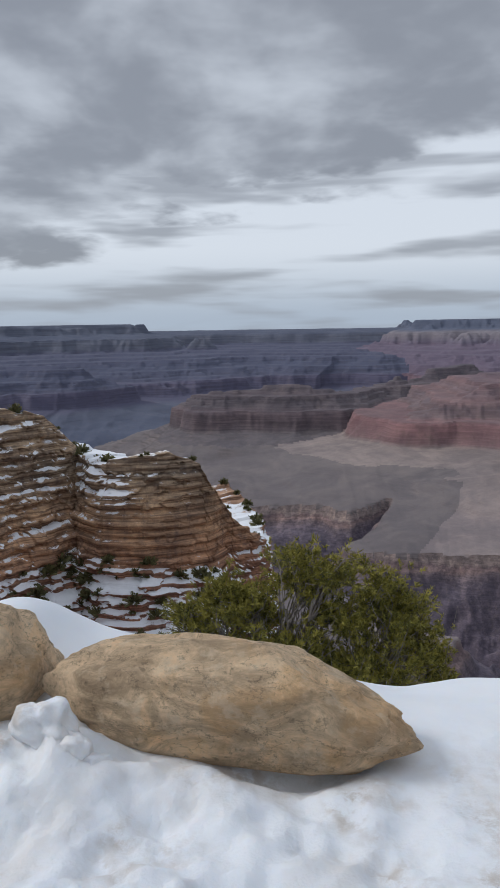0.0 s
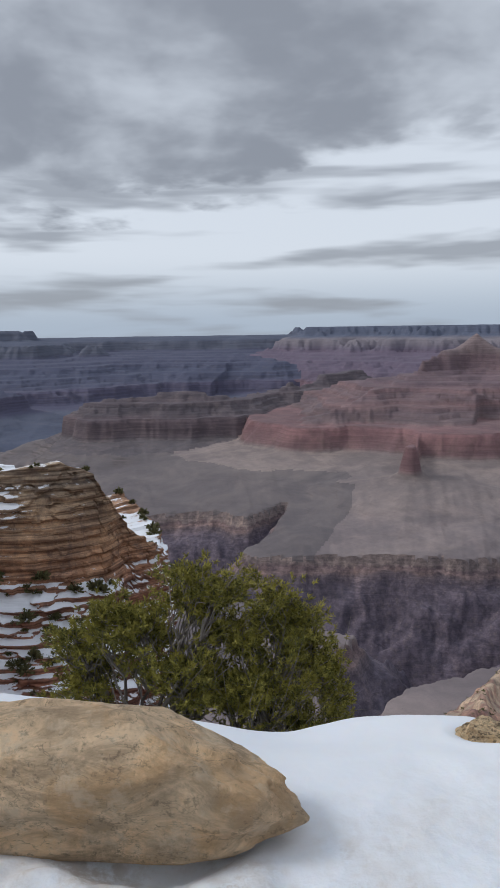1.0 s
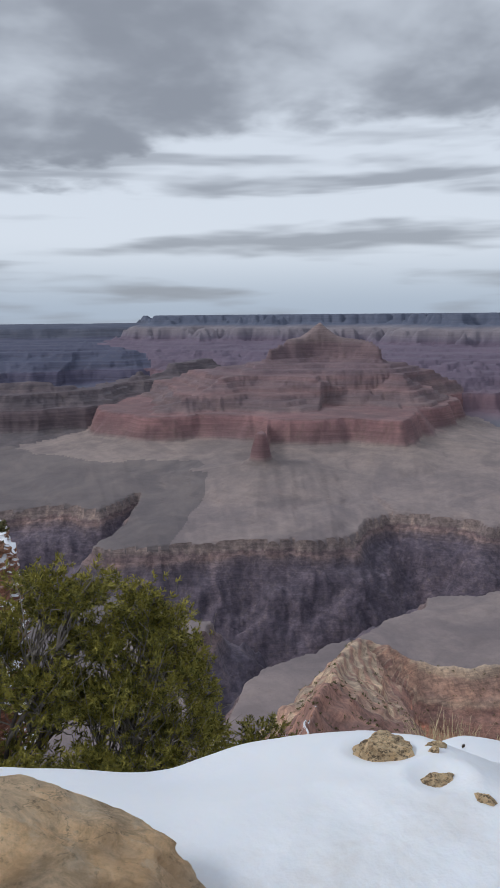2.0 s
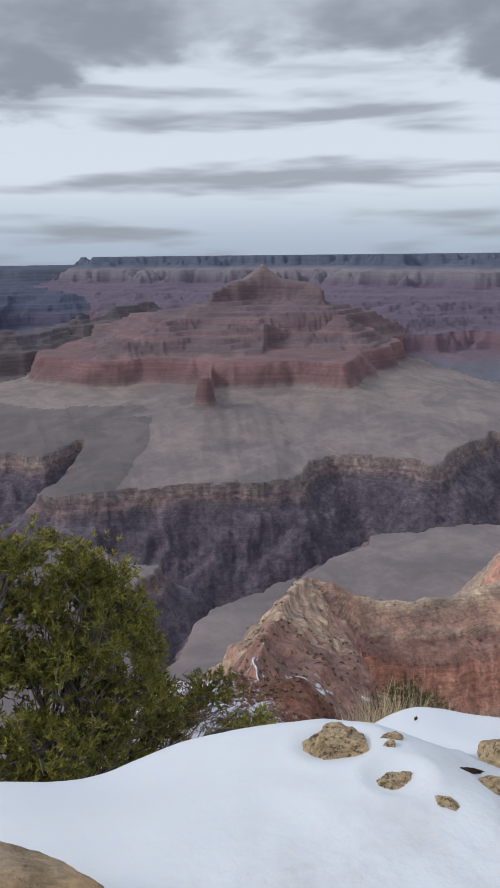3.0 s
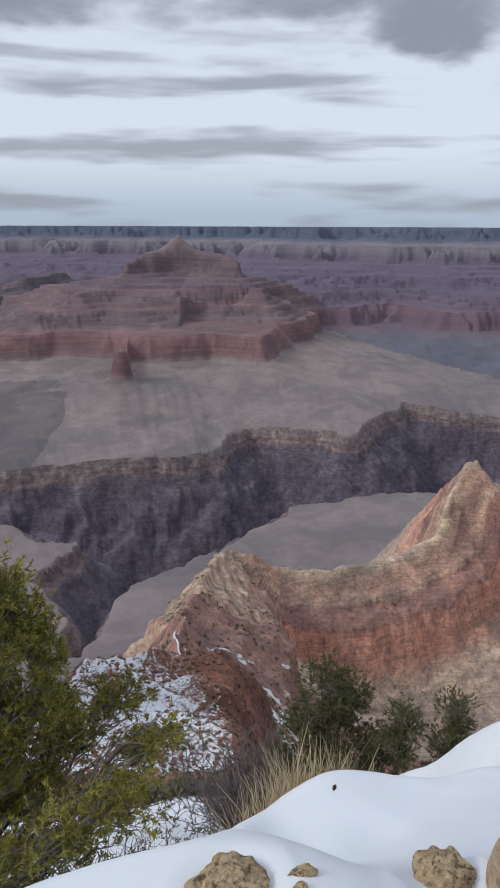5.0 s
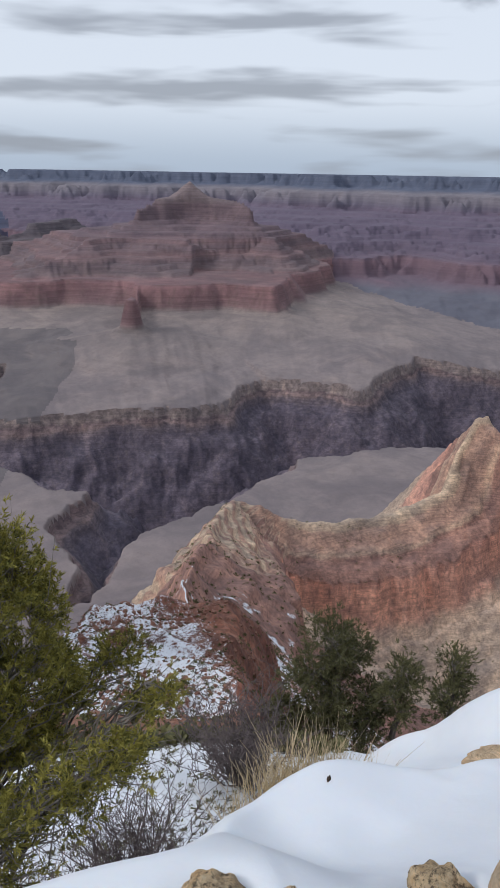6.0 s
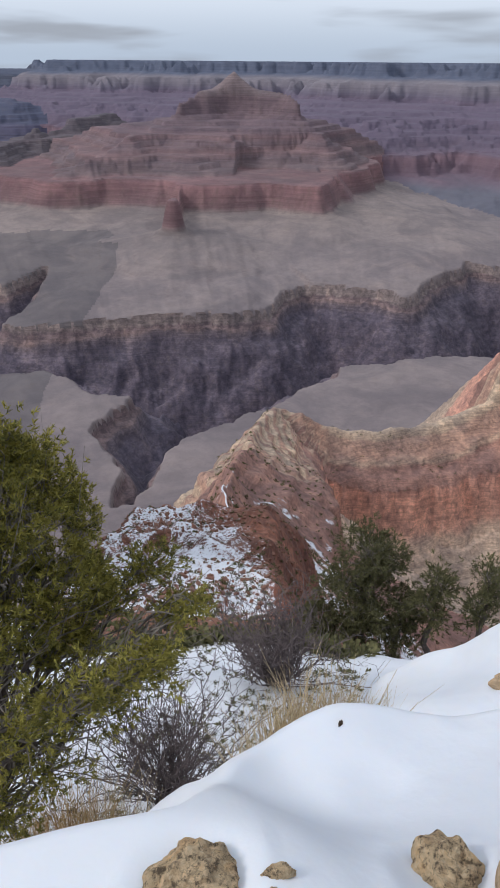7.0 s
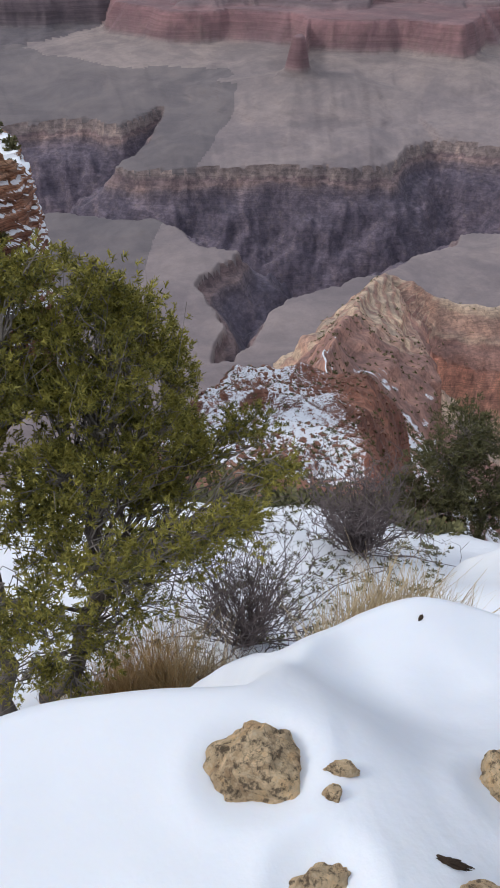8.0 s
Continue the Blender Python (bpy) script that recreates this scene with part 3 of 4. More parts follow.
FORMS = [
    ("ground", ROCK_FLOOR, "grey-green shale platform on the canyon floor", "canyon floor", "structure"),
    ("inner_gorge", ROCK_GORGE, "dark steep inner gorge cut into grey schist", "gorge", ""),
    ("butte", ROCK_BUTTE, "stepped red sandstone butte with a pale cap", "butte", ""),
    ("mesa", ROCK_WEST, "long mesa with banded cliffs, greyed by painted haze", "mesa", ""),
    ("far_ridge", ROCK_FAR, "distant ridge in the canyon, blue-grey with painted haze", "ridge", ""),
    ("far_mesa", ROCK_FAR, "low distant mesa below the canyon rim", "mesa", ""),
    ("canyon_wall", ROCK_NORTH, "banded canyon wall, mauve with painted haze, cream cliffs under the rim", "canyon wall", ""),
    ("far_plateau", ROCK_FAR, "flat-topped plateau on the horizon, dark blue with painted haze", "plateau", ""),
    ("backdrop", ROCK_FAR, "thin line of the farthest rim, blue with painted haze", "canyon rim", "structure"),
    ("red_ridge", ROCK_RED, "red rock ridge with tan ledges along its crest", "ridge", ""),
    ("rim_slope", ROCK_SLOPE, "steep rubble slope of red rock under patchy snow", "slope", ""),
    ("side_canyon_floor", ROCK_SIDE, "floor of a side canyon below the far wall, blue-grey with painted haze and shade", "canyon floor", "structure"),
    ("western_platform", ROCK_SHADE, "shale platform west of the butte, darkened with painted cloud shade", "canyon floor", "structure"),
    ("snow_slope", SNOW, "snow-covered bank falling away below the edge", "snow", "structure"),
]


def build_canyon():
    azimuths = np.concatenate([np.arange(-180, -24, 3.0), np.arange(-24, 55, 0.11), np.arange(55, 180, 3.0)])
    ranges = np.concatenate([np.geomspace(3.0, 40, 110)[:-1], np.geomspace(40, 1800, 620)[:-1], np.geomspace(1800, 4850, 230)])
    a, r = np.meshgrid(np.radians(azimuths), ranges, indexing="ij")
    x, y = r * np.sin(a), r * np.cos(a)
    z, bed, shape, cover, line = canyon_heights(x, y)
    rows, columns = x.shape
    i, j = np.meshgrid(np.arange(rows), np.arange(columns - 1), indexing="ij")
    nxt = (i + 1) % rows
    quads = np.stack([i * columns + j, i * columns + j + 1, nxt * columns + j + 1, nxt * columns + j], -1).reshape(-1, 4)
    verts = np.stack([x, y, z], -1).reshape(-1, 3)
    bed, cover, line, kind = bed.ravel(), cover.ravel(), line.ravel(), shape.ravel()[quads[:, 0]]
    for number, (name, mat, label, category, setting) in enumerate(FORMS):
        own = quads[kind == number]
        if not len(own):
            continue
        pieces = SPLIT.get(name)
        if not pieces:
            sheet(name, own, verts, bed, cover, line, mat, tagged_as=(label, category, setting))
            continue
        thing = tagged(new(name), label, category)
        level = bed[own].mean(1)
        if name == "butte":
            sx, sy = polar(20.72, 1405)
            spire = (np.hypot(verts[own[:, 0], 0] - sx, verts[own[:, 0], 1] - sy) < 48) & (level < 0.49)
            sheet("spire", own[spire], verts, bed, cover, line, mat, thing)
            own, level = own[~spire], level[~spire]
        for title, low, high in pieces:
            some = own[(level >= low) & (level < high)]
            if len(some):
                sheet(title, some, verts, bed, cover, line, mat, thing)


def sheet(name, quads, verts, bed, cover, line, mat, parent=None, tagged_as=None):
    used, flat = np.unique(quads, return_inverse=True)
    ob = raw_mesh(name, verts[used], flat.reshape(-1, 4), mat, True, parent)
    ob.data.attributes.new("bed", "FLOAT", "POINT").data.foreach_set("value", bed[used].astype(np.float32))
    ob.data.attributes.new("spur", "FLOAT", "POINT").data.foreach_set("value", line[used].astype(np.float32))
    ob.data.attributes.new("cover", "FLOAT", "POINT").data.foreach_set("value", cover[used].astype(np.float32))
    if tagged_as:
        tagged(ob, tagged_as[0], tagged_as[1], kind=tagged_as[2])


STRATA = [("cap_rock", -9, 0.2), ("ledge_band", 0.2, 0.375), ("red_cliff", 0.375, 0.48), ("talus", 0.48, 9)]
SPLIT = {
    "butte": STRATA,
    "canyon_wall": STRATA,
    "mesa": [("cap_rock", -9, 0.33), ("red_cliff", 0.33, 0.48), ("talus", 0.48, 9)],
    "far_plateau": [("rim_cliff", -9, 0.12), ("lower_wall", 0.12, 9)],
    "far_ridge": [("cap_rock", -9, 0.33), ("lower_wall", 0.33, 9)],
    "far_mesa": [("cap_rock", -9, 0.25), ("lower_wall", 0.25, 9)],
    "inner_gorge": [("rim_ledge", -9, 0.655), ("gorge_wall", 0.655, 9)],
    "rim_slope": [("rubble_bank", -9, 0.45), ("soil_bank", 0.45, 9)],
    "red_ridge": [("crest_ledge", -9, 0.165), ("red_cliff", 0.165, 0.43), ("talus", 0.43, 9)],
}

build_canyon()


# ---- the snowy edge ----
EDGE_X = [-9, -4, -1.5, -0.6, 0, 0.26, 0.45, 0.6, 0.8, 0.95, 1.2, 1.35, 1.44, 1.5, 1.6, 1.75, 1.95, 2.1, 2.2, 2.35, 2.55, 3.0, 3.6, 5, 9]
EDGE_Y = [6, 4.6, 3.5, 3.2, 3.1, 3.05, 2.99, 2.95, 2.97, 2.95, 2.90, 2.85, 2.9, 3.1, 3.2, 3.27, 3.3, 3.27, 3.19, 3.1, 3.02, 2.9, 2.8, 2.5, 2.2]


HOLLOWS = [(1.29, 2.64, 0.09), (1.79, 2.50, 0.08), (1.325, 2.39, 0.065)]


def snow_height(x, y):
    edge = sum(np.interp(x + k, EDGE_X, EDGE_Y) for k in (-0.1, -0.05, 0, 0.05, 0.1)) / 5
    slant = (np.interp(x + 0.1, EDGE_X, EDGE_Y) - np.interp(x - 0.1, EDGE_X, EDGE_Y)) / 0.2
    beyond = (y - edge) / np.sqrt(1 + slant**2)
    z = 0.215 + 0.05 * smooth(-x, 0.3, 1.2) + 0.2 * smooth(-x, 1.0, 3.0)
    z = z - 0.10 * smooth(y, 2.35, 2.9) * smooth(x, -0.4, 0.3) - 0.15 * smooth(x, 1.4, 1.8)
    z = z - 0.05 * smooth(y, 2.5, 2.9) * np.exp(-((x - 0.65) / 0.25) ** 2)
    # a soft step down to the lower bench
    z = z - 0.29 * smooth(y, 2.3, 3.15) * smooth(x + 0.9 * (y - 2.95), 1.2, 1.75)
    z = z - 0.2 * np.clip(x - 2.5, 0, 9)
    z = z + 0.03 * np.exp(-((x - 2.05) ** 2 + (y - 3.22) ** 2) / 0.03)
    z = z + 0.014 * fbm(x, y, 0.45, 4, 101) + 0.012 * fbm(x, y, 1.6, 3, 103)
    # dimples, and hollows melted round the stones
    z = z - 0.03 * np.clip(fbm(x, y, 0.24, 2, 109) - 0.2, 0, 1) * smooth(y, 1.9, 2.3) * smooth(x, 0.6, 1.0)
    for hx, hy, wide in HOLLOWS:
        far = np.hypot(x - hx, y - hy) / wide
        z = z + 0.007 * np.exp(-((far - 1.6) / 0.35) ** 2) - 0.016 * np.exp(-(far / 1.2) ** 4)
    # slush on the trodden side, heaped against the boulders
    z = z + smooth(2.25 - y, 0, 0.35) * smooth(0.8 - x, 0, 0.5) * 0.095 * fbm(x, y, 0.2, 5, 105, 0.6)
    z = z + 0.09 * np.exp(-((x + 0.6) ** 2 / 0.03 + (y - 2.2) ** 2 / 0.03)) * (1 + 1.8 * fbm(x, y, 0.13, 4, 106))
    z = z + 0.05 * np.exp(-((x + 0.2) ** 2 / 0.05 + (y - 2.08) ** 2 / 0.006)) * (1 + fbm(x, y, 0.10, 3, 108))
    z = z + 0.17 * np.exp(-((x + 0.92) ** 2 / 0.07 + (y - 3.0) ** 2 / 0.10))
    z = z - 0.09 * np.exp(-((x - 0.16) ** 2 / 0.05 + (y - 2.16) ** 2 / 0.008))
    over = np.clip(beyond + 0.05, 0, 4)
    return z - 3.2 * over**2 / (over + 0.16)


def build_snow():
    xs = np.unique(np.concatenate([np.linspace(-9, -2, 30), np.arange(-2, 4.2, 0.022), np.linspace(4.2, 9, 20)]))
    ss = np.unique(np.concatenate([np.linspace(-14, -3.2, 28), np.arange(-3.2, 0.9, 0.022), np.arange(0.9, 2.6, 0.1)]))
    x, s = np.meshgrid(xs, ss, indexing="ij")
    y = np.interp(x, EDGE_X, EDGE_Y) + s + 0.03 * fbm(x, x * 0, 0.35, 3, 107) * smooth(s, -0.6, 0)
    z = snow_height(x, y)
    rows, columns = x.shape
    i, j = np.meshgrid(np.arange(rows - 1), np.arange(columns - 1), indexing="ij")
    quads = np.stack([i * columns + j, (i + 1) * columns + j, (i + 1) * columns + j + 1, i * columns + j + 1], -1).reshape(-1, 4)
    ob = raw_mesh("snow_bank", np.stack([x, y, z], -1).reshape(-1, 3), quads, SNOW, True)
    tagged(ob, "smooth white snow bank at the canyon edge, soiled where trodden", "snow", kind="structure")


build_snow()

SHOULDER = [(3.9, 7.2, -5.2), (4.5, 6.5, -4.5), (4.78, 6.18, -4.05), (5.01, 5.97, -3.68), (5.26, 5.71, -3.48), (5.38, 5.58, -3.18), (5.6, 5.32, -2.84), (6.2, 4.6, -2.2), (7.5, 3.4, -1.6)]


def build_shoulder():
    """The next snow bank down the edge, beyond a dip."""
    lip = np.array(SHOULDER)
    along = np.concatenate([[0], np.cumsum(np.hypot(*np.diff(lip[:, :2], axis=0).T))])
    u, v = np.meshgrid(np.arange(0, along[-1], 0.03), np.concatenate([np.arange(-2.4, 0.5, 0.03), np.arange(0.5, 2.0, 0.1)]), indexing="ij")
    x, y, z = (sum(np.interp(u + k, along, lip[:, c]) for k in (-0.1, 0, 0.1)) / 3 for c in range(3))
    wx, wy = 0.72, 0.69
    x, y = x + wx * v, y + wy * v
    inner, outer = np.clip(-v, 0, 9), np.clip(v, 0, 9)
    level = -3.0 - 0.30 * (x - 4.8) + 0.35 * (5.2 - y) - 0.45 * np.clip(4.8 - x, 0, 9)
    k = smooth(inner, 0.0, 1.4)
    z = z * (1 - k) + level * k + 0.05 * fbm(x, y, 0.7, 4, 135) + 0.07 * fbm(x, y, 2.0, 3, 136) - 1.5 * outer**2 / (outer + 0.2) - 3.0 * (1 - smooth(u, 0.1, 1.3))
    rows, columns = x.shape
    i, j = np.meshgrid(np.arange(rows - 1), np.arange(columns - 1), indexing="ij")
    quads = np.stack([i * columns + j, i * columns + j + 1, (i + 1) * columns + j + 1, (i + 1) * columns + j], -1).reshape(-1, 4)
    ob = raw_mesh("snow_shoulder", np.stack([x, y, z], -1).reshape(-1, 3), quads, SNOW, True)
    tagged(ob, "smooth white snow shoulder farther along the edge", "snow", kind="structure")


build_shoulder()


def stone_mesh(bm, size, seed, lump=0.12, rough=0.03, level=5, flat=0.6, cuts=6, fine=6.0, taper=0.0):
    """A weathered stone: a ball squared off by a few planes, then lumped and pitted; it may taper along its length."""
    rng = random.Random(seed)
    bmesh.ops.create_icosphere(bm, subdivisions=level, radius=1.0)
    planes = []
    for _ in range(cuts):
        way = Vector((rng.uniform(-1, 1), rng.uniform(-1, 1), rng.uniform(-0.6, 1))).normalized()
        planes.append((way, rng.uniform(0.72, 0.9)))
    shift = Vector((seed * 3.1, seed * 1.7, seed * 0.9))
    for v in bm.verts:
        p = v.co.copy()
        for way, reach in planes:
            over = p.dot(way) - reach
            if over > 0:
                p -= way * over * 0.85
        n = v.co.normalized()
        p += n * lump * (noise.fractal(n * 1.4 + shift, 1.0, 2.0, 3))
        p += n * rough * (noise.fractal(n * fine + shift, 0.9, 2.0, 5))
        if p.z < -flat:
            p.z = -flat + (p.z + flat) * 0.25
        thin = 1 - taper * abs(p.x) ** 1.5
        v.co = Vector((p.x * size[0], p.y * size[1] * thin, p.z * size[2] * thin))
    for f in bm.faces:
        f.smooth = True


def stone(name, place, size, seed, mat, label, category="rock", turn=(0, 0, 0), group="", **shape):
    bm = bmesh.new()
    stone_mesh(bm, size, seed, **shape)
    ob = part(name, bm, mat)
    ob.matrix_world = pose(*place, *turn)
    return tagged(ob, label, category, group)


EDGE_STONES, SNOW_ROCKS = "boulders along the edge", "rocks in the snow"
stone("boulder", (-0.059, 2.34, 0.334), (0.634, 0.207, 0.212), 3, STONE, "large rounded tan limestone boulder lying in the snow", "boulder", (-18.5, 0.7, -15.2), EDGE_STONES, level=6, flat=0.8, taper=0.12, cuts=5, lump=0.09, rough=0.05, fine=2.6)
stone("boulder", (-0.97, 2.56, 0.35), (0.33, 0.30, 0.23), 8, STONE, "rounded tan boulder beside a heap of snow", "boulder", (0, 0, 20), EDGE_STONES)
stone("boulder", (1.955, 2.34, 0.07), (0.13, 0.13, 0.13), 5, STONE, "smooth round tan boulder at the edge of the snow", "boulder", (0, 0, 40), EDGE_STONES, rough=0.01, lump=0.05, cuts=2)
for x, y, z, size, seed in ((-0.50, 2.13, 0.30, (0.075, 0.06, 0.05), 61), (-0.59, 2.2, 0.345, (0.10, 0.08, 0.075), 62), (-0.42, 2.10, 0.27, (0.05, 0.04, 0.035), 63)):
    stone("snow_lump", (x, y, z), size, seed, SNOW, "white lump of broken snow beside the boulder", "snow lump", (0, 0, seed * 20), "snow lumps by the boulder", level=4, lump=0.2, rough=0.12, fine=2.0)
ROUGH_STONES = [
    # place, height over the snow, size, seed, turn, label
    ((1.29, 2.635, 0.004), (0.102, 0.10, 0.058), 11, 20, "pitted yellow limestone rock poking out of the snow"),
    ((1.435, 2.575, -0.002), (0.034, 0.018, 0.017), 12, -15, "small flat pitted stone half buried in snow"),
    ((1.40, 2.53, -0.002), (0.019, 0.018, 0.017), 13, 30, "small brown stone half buried in snow"),
    ((1.805, 2.50, 0.0), (0.085, 0.075, 0.072), 14, 75, "rough brown and yellow rock in the snow"),
    ((1.325, 2.39, -0.022), (0.075, 0.05, 0.04), 15, 10, "flat tan rock nearly covered by snow"),
    ((1.375, 2.255, -0.012), (0.03, 0.042, 0.024), 16, 35, "small tan stone nearly covered by snow"),
    ((1.585, 2.30, -0.01), (0.08, 0.045, 0.05), 17, -20, "cracked tan rock beside dark wet debris"),
]
for place, size, seed, turn, label in ROUGH_STONES:
    ground = float(snow_height(np.array([place[0]]), np.array([place[1]]))[0])
    place = (place[0], place[1], ground + place[2])
    stone("rock", place, size, seed, STONE_ROUGH, label, "rock", (0, 0, turn), SNOW_ROCKS, rough=0.11, lump=0.16, fine=2.8, level=5, cuts=18)
stone("debris", (1.68, 2.23, float(snow_height(np.array([1.68]), np.array([2.23]))[0])), (0.13, 0.05, 0.03), 19, SOIL, "dark wet wood and soil debris in the snow", "debris", (0, 0, -15), rough=0.25, fine=4.0, level=4)
stone("debris", (1.54, 2.38, float(snow_height(np.array([1.54]), np.array([2.38]))[0]) - 0.003), (0.045, 0.007, 0.008), 20, SOIL, "thin dark strip of bark in the snow", "debris", (0, 0, -30), rough=0.4, fine=5.0, level=4)

stone("rock", (4.95, 4.72, -2.84), (0.30, 0.13, 0.11), 18, STONE, "oblong tan rock lying on the snow shoulder", "rock", (0, -4, -35), SNOW_ROCKS, rough=0.05, level=4)
stone("debris", (1.995, 3.175, float(snow_height(np.array([1.995]), np.array([3.175]))[0])), (0.014, 0.006, 0.006), 27, SOIL, "dark twig stump poking through the snow", "debris", (0, 0, 35), rough=0.3, fine=4.0, level=3)


# ---- the cliff ----
CLIFF_FOOT = [(-40, 92, -5.0), (-19, 101, -9.0), (-15.6, 103, -10.8), (-13.2, 105, -16.0), (-11.5, 101, -16.4), (-10.5, 98, -15.6), (-6.3, 97, -15.4), (-4.1, 98, -17.5), (-3.0, 99, -21.5), (-1.9, 100, -24.5), (0.2, 102, -28.0), (1.0, 106, -31.0), (0.5, 118, -30.0), (-2, 135, -28.0)]
LEDGES = [(-8.6, 1.6), (-11.5, 0.7), (-13.5, 1.2), (-15.2, 0.5), (-16.6, 0.7), (-18.0, 0.4), (-19.4, 1.0), (-21.0, 0.5), (-22.4, 1.4), (-24.4, 0.4), (-27.0, 2.2), (-29.5, 1.0), (-31.0, 3.4), (-33.0, 0.6), (-35.2, 2.5), (-37.2, 4.0), (-41.0, 2.5)]
CLIFF_BEDS = [(0.0, (0.38, 0.30, 0.21)), (0.2, (0.39, 0.295, 0.20)), (0.28, (0.30, 0.235, 0.165)), (0.36, (0.38, 0.275, 0.18)), (0.5, (0.43, 0.275, 0.165)), (0.62, (0.40, 0.235, 0.145)), (0.7, (0.33, 0.18, 0.12)), (1.0, (0.28, 0.14, 0.095))]
ROCK_CLIFF = bedded_rock("ledgy_tan_rock", CLIFF_BEDS, (0.2, 0.2, 0.2), 0.0, 0.4, 0.80, 0.35, 0.35, 1.0, mottle=0.35)


def bushes(name, feet, rng, sizes, mat, label, blades=26):
    """Low bushes as clumps of small blades, one at each foot."""
    n = len(feet)
    size = sizes[0] + (sizes[1] - sizes[0]) * rng.uniform(0, 1, n) ** 1.7
    way = rng.normal(size=(n, blades, 3))
    way[..., 2] = np.abs(way[..., 2])
    way /= np.linalg.norm(way, axis=-1, keepdims=True)
    side = np.cross(way, rng.normal(size=(n, blades, 3)))
    side /= np.linalg.norm(side, axis=-1, keepdims=True)
    s = size[:, None, None]
    foot = feet[:, None] + way * s * 0.25
    tip = foot + way * s * rng.uniform(0.4, 0.9, (n, blades, 1))
    half = side * s * 0.13
    verts = np.stack([foot - half * 0.6, foot + half * 0.6, tip + half, tip - half], 2).reshape(-1, 3)
    ob = raw_mesh(name, verts, np.arange(len(verts)).reshape(-1, 4), mat)
    return tagged(ob, label, "scrub", kind="stuff")


def build_cliff():
    points = [(*polar(az, r), top) for az, r, top in CLIFF_FOOT]
    px, py, pt = (np.array(c) for c in zip(*points))
    along = np.concatenate([[0], np.cumsum(np.hypot(np.diff(px), np.diff(py)))])
    s = np.concatenate([np.arange(0, 28, 1.0), np.arange(28, along[-1], 0.17)])
    x0, y0, top = np.interp(s, along, px), np.interp(s, along, py), np.interp(s, along, pt)
    top = top + 0.8 * fbm(s, s * 0, 5, 4, 121) + 0.25 * np.sign(fbm(s, s * 0, 2.2, 2, 122))
    tx, ty = np.gradient(x0, s), np.gradient(y0, s)
    k = np.ones(41) / 41
    tx, ty = np.convolve(np.pad(tx, 20, mode="edge"), k, "valid"), np.convolve(np.pad(ty, 20, mode="edge"), k, "valid")
    nx, ny = ty / np.hypot(tx, ty), -tx / np.hypot(tx, ty)
    plain = 1 - 0.9 * smooth(s, along[3], along[5])
    nose = 1 - 0.8 * smooth(s, along[7], along[9])
    back = np.array([22, 14, 8, 4, 2, 1, 0.4, 0.15])
    fall = np.arange(0, 34, 0.125)
    rows = []
    inward = 1 - 0.8 * smooth(s, along[2], along[4])
    for reach in back:
        b = reach * inward
        rows.append((x0 - nx * b, y0 - ny * b, top - 0.16 * b + 0.3 * fbm(x0 - nx * b, y0 - ny * b, 3, 3, 123)))
    for f in fall:
        z = top - f
        shift = 0.9 * fbm(s, z * 0, 14, 3, 124) + 0.25 * fbm(s, z * 0, 2.5, 3, 125) + 0.03 * (s - 60) - 0.09 * np.clip(along[5] - s, 0, 30)
        out = 0.06 * f * nose
        for number, (level, width) in enumerate(LEDGES):
            wide = 0.62 * nose * width * np.clip(0.75 + 1.3 * fbm(s + 31 * number, s * 0, 9, 3, 126), 0.05, 2)
            if -22 > level > -30:
                wide = wide * plain
            out = out + wide * smooth(level + shift - z, 0.0, 0.35 + 0.42 * width)
        block = 0.3 * fbm(s * 1.0, z * 2.2, 1.6, 4, 127) + 0.7 * fbm(s, z * 0.35, 4.5, 4, 128) + 0.26 * np.sign(fbm(s, z * 1.6, 1.7, 3, 129))
        wall = smooth(z, -30, -28) * (1 - smooth(z, -23, -21)) * (1 - plain)
        out = out + block * (1 - 0.6 * wall) * smooth(np.full_like(s, f), 0, 0.6) + 0.16 * np.sin(z * 5.1 + 5 * fbm(s, z * 0, 14, 3, 130)) + 0.10 * np.sign(np.sin(z * 2.3 + 3 * fbm(s, z * 0, 20, 3, 132)))
        rows.append((x0 + nx * out, y0 + ny * out, z))
    verts = np.array(rows).transpose(0, 2, 1)
    count, columns = verts.shape[:2]
    i, j = np.meshgrid(np.arange(count - 1), np.arange(columns - 1), indexing="ij")
    quads = np.stack([i * columns + j, (i + 1) * columns + j, (i + 1) * columns + j + 1, i * columns + j + 1], -1).reshape(-1, 4)
    flat = verts.reshape(-1, 3)
    bed = np.clip((-8 - flat[:, 2]) / 35, 0, 1)
    west = smooth(-np.degrees(np.arctan2(flat[:, 0], flat[:, 1])), 9, 11)
    cover = 0.37 + 0.18 * west + 0.42 * smooth(-flat[:, 2], 28.5, 31) + 0.34 * fbm(flat[:, 0], flat[:, 2] * 2, 9, 3, 131)
    thing = tagged(new("cliff"), "tan and rust rock cliff with snow lying on its ledges", "cliff")
    level = (-flat[quads[:, 0], 2] - 8) / 35
    for title, low, high in (("upper_band", -9, 0.36), ("tan_wall", 0.36, 0.6), ("lower_band", 0.6, 9)):
        sheet(title, quads[(level >= low) & (level < high)], flat, bed, cover, bed * 0 + 0.5, ROCK_CLIFF, thing)
    rng = np.random.default_rng(75)
    low = len(back) + rng.integers(100, 230, 420)
    feet = verts[np.minimum(low, count - 1), rng.integers(60, columns, 420)]
    feet = feet[(feet[:, 2] < -29) & (feet[:, 2] > -42)]
    rim = verts[len(back) - rng.integers(0, 5, 26), rng.integers(60, columns, 26)]
    bushes("ledge_scrub", np.concatenate([feet, rim]), rng, (0.4, 1.5), LEAF_FAR, "dark bushes growing on the snowy cliff ledges", 60)


build_cliff()


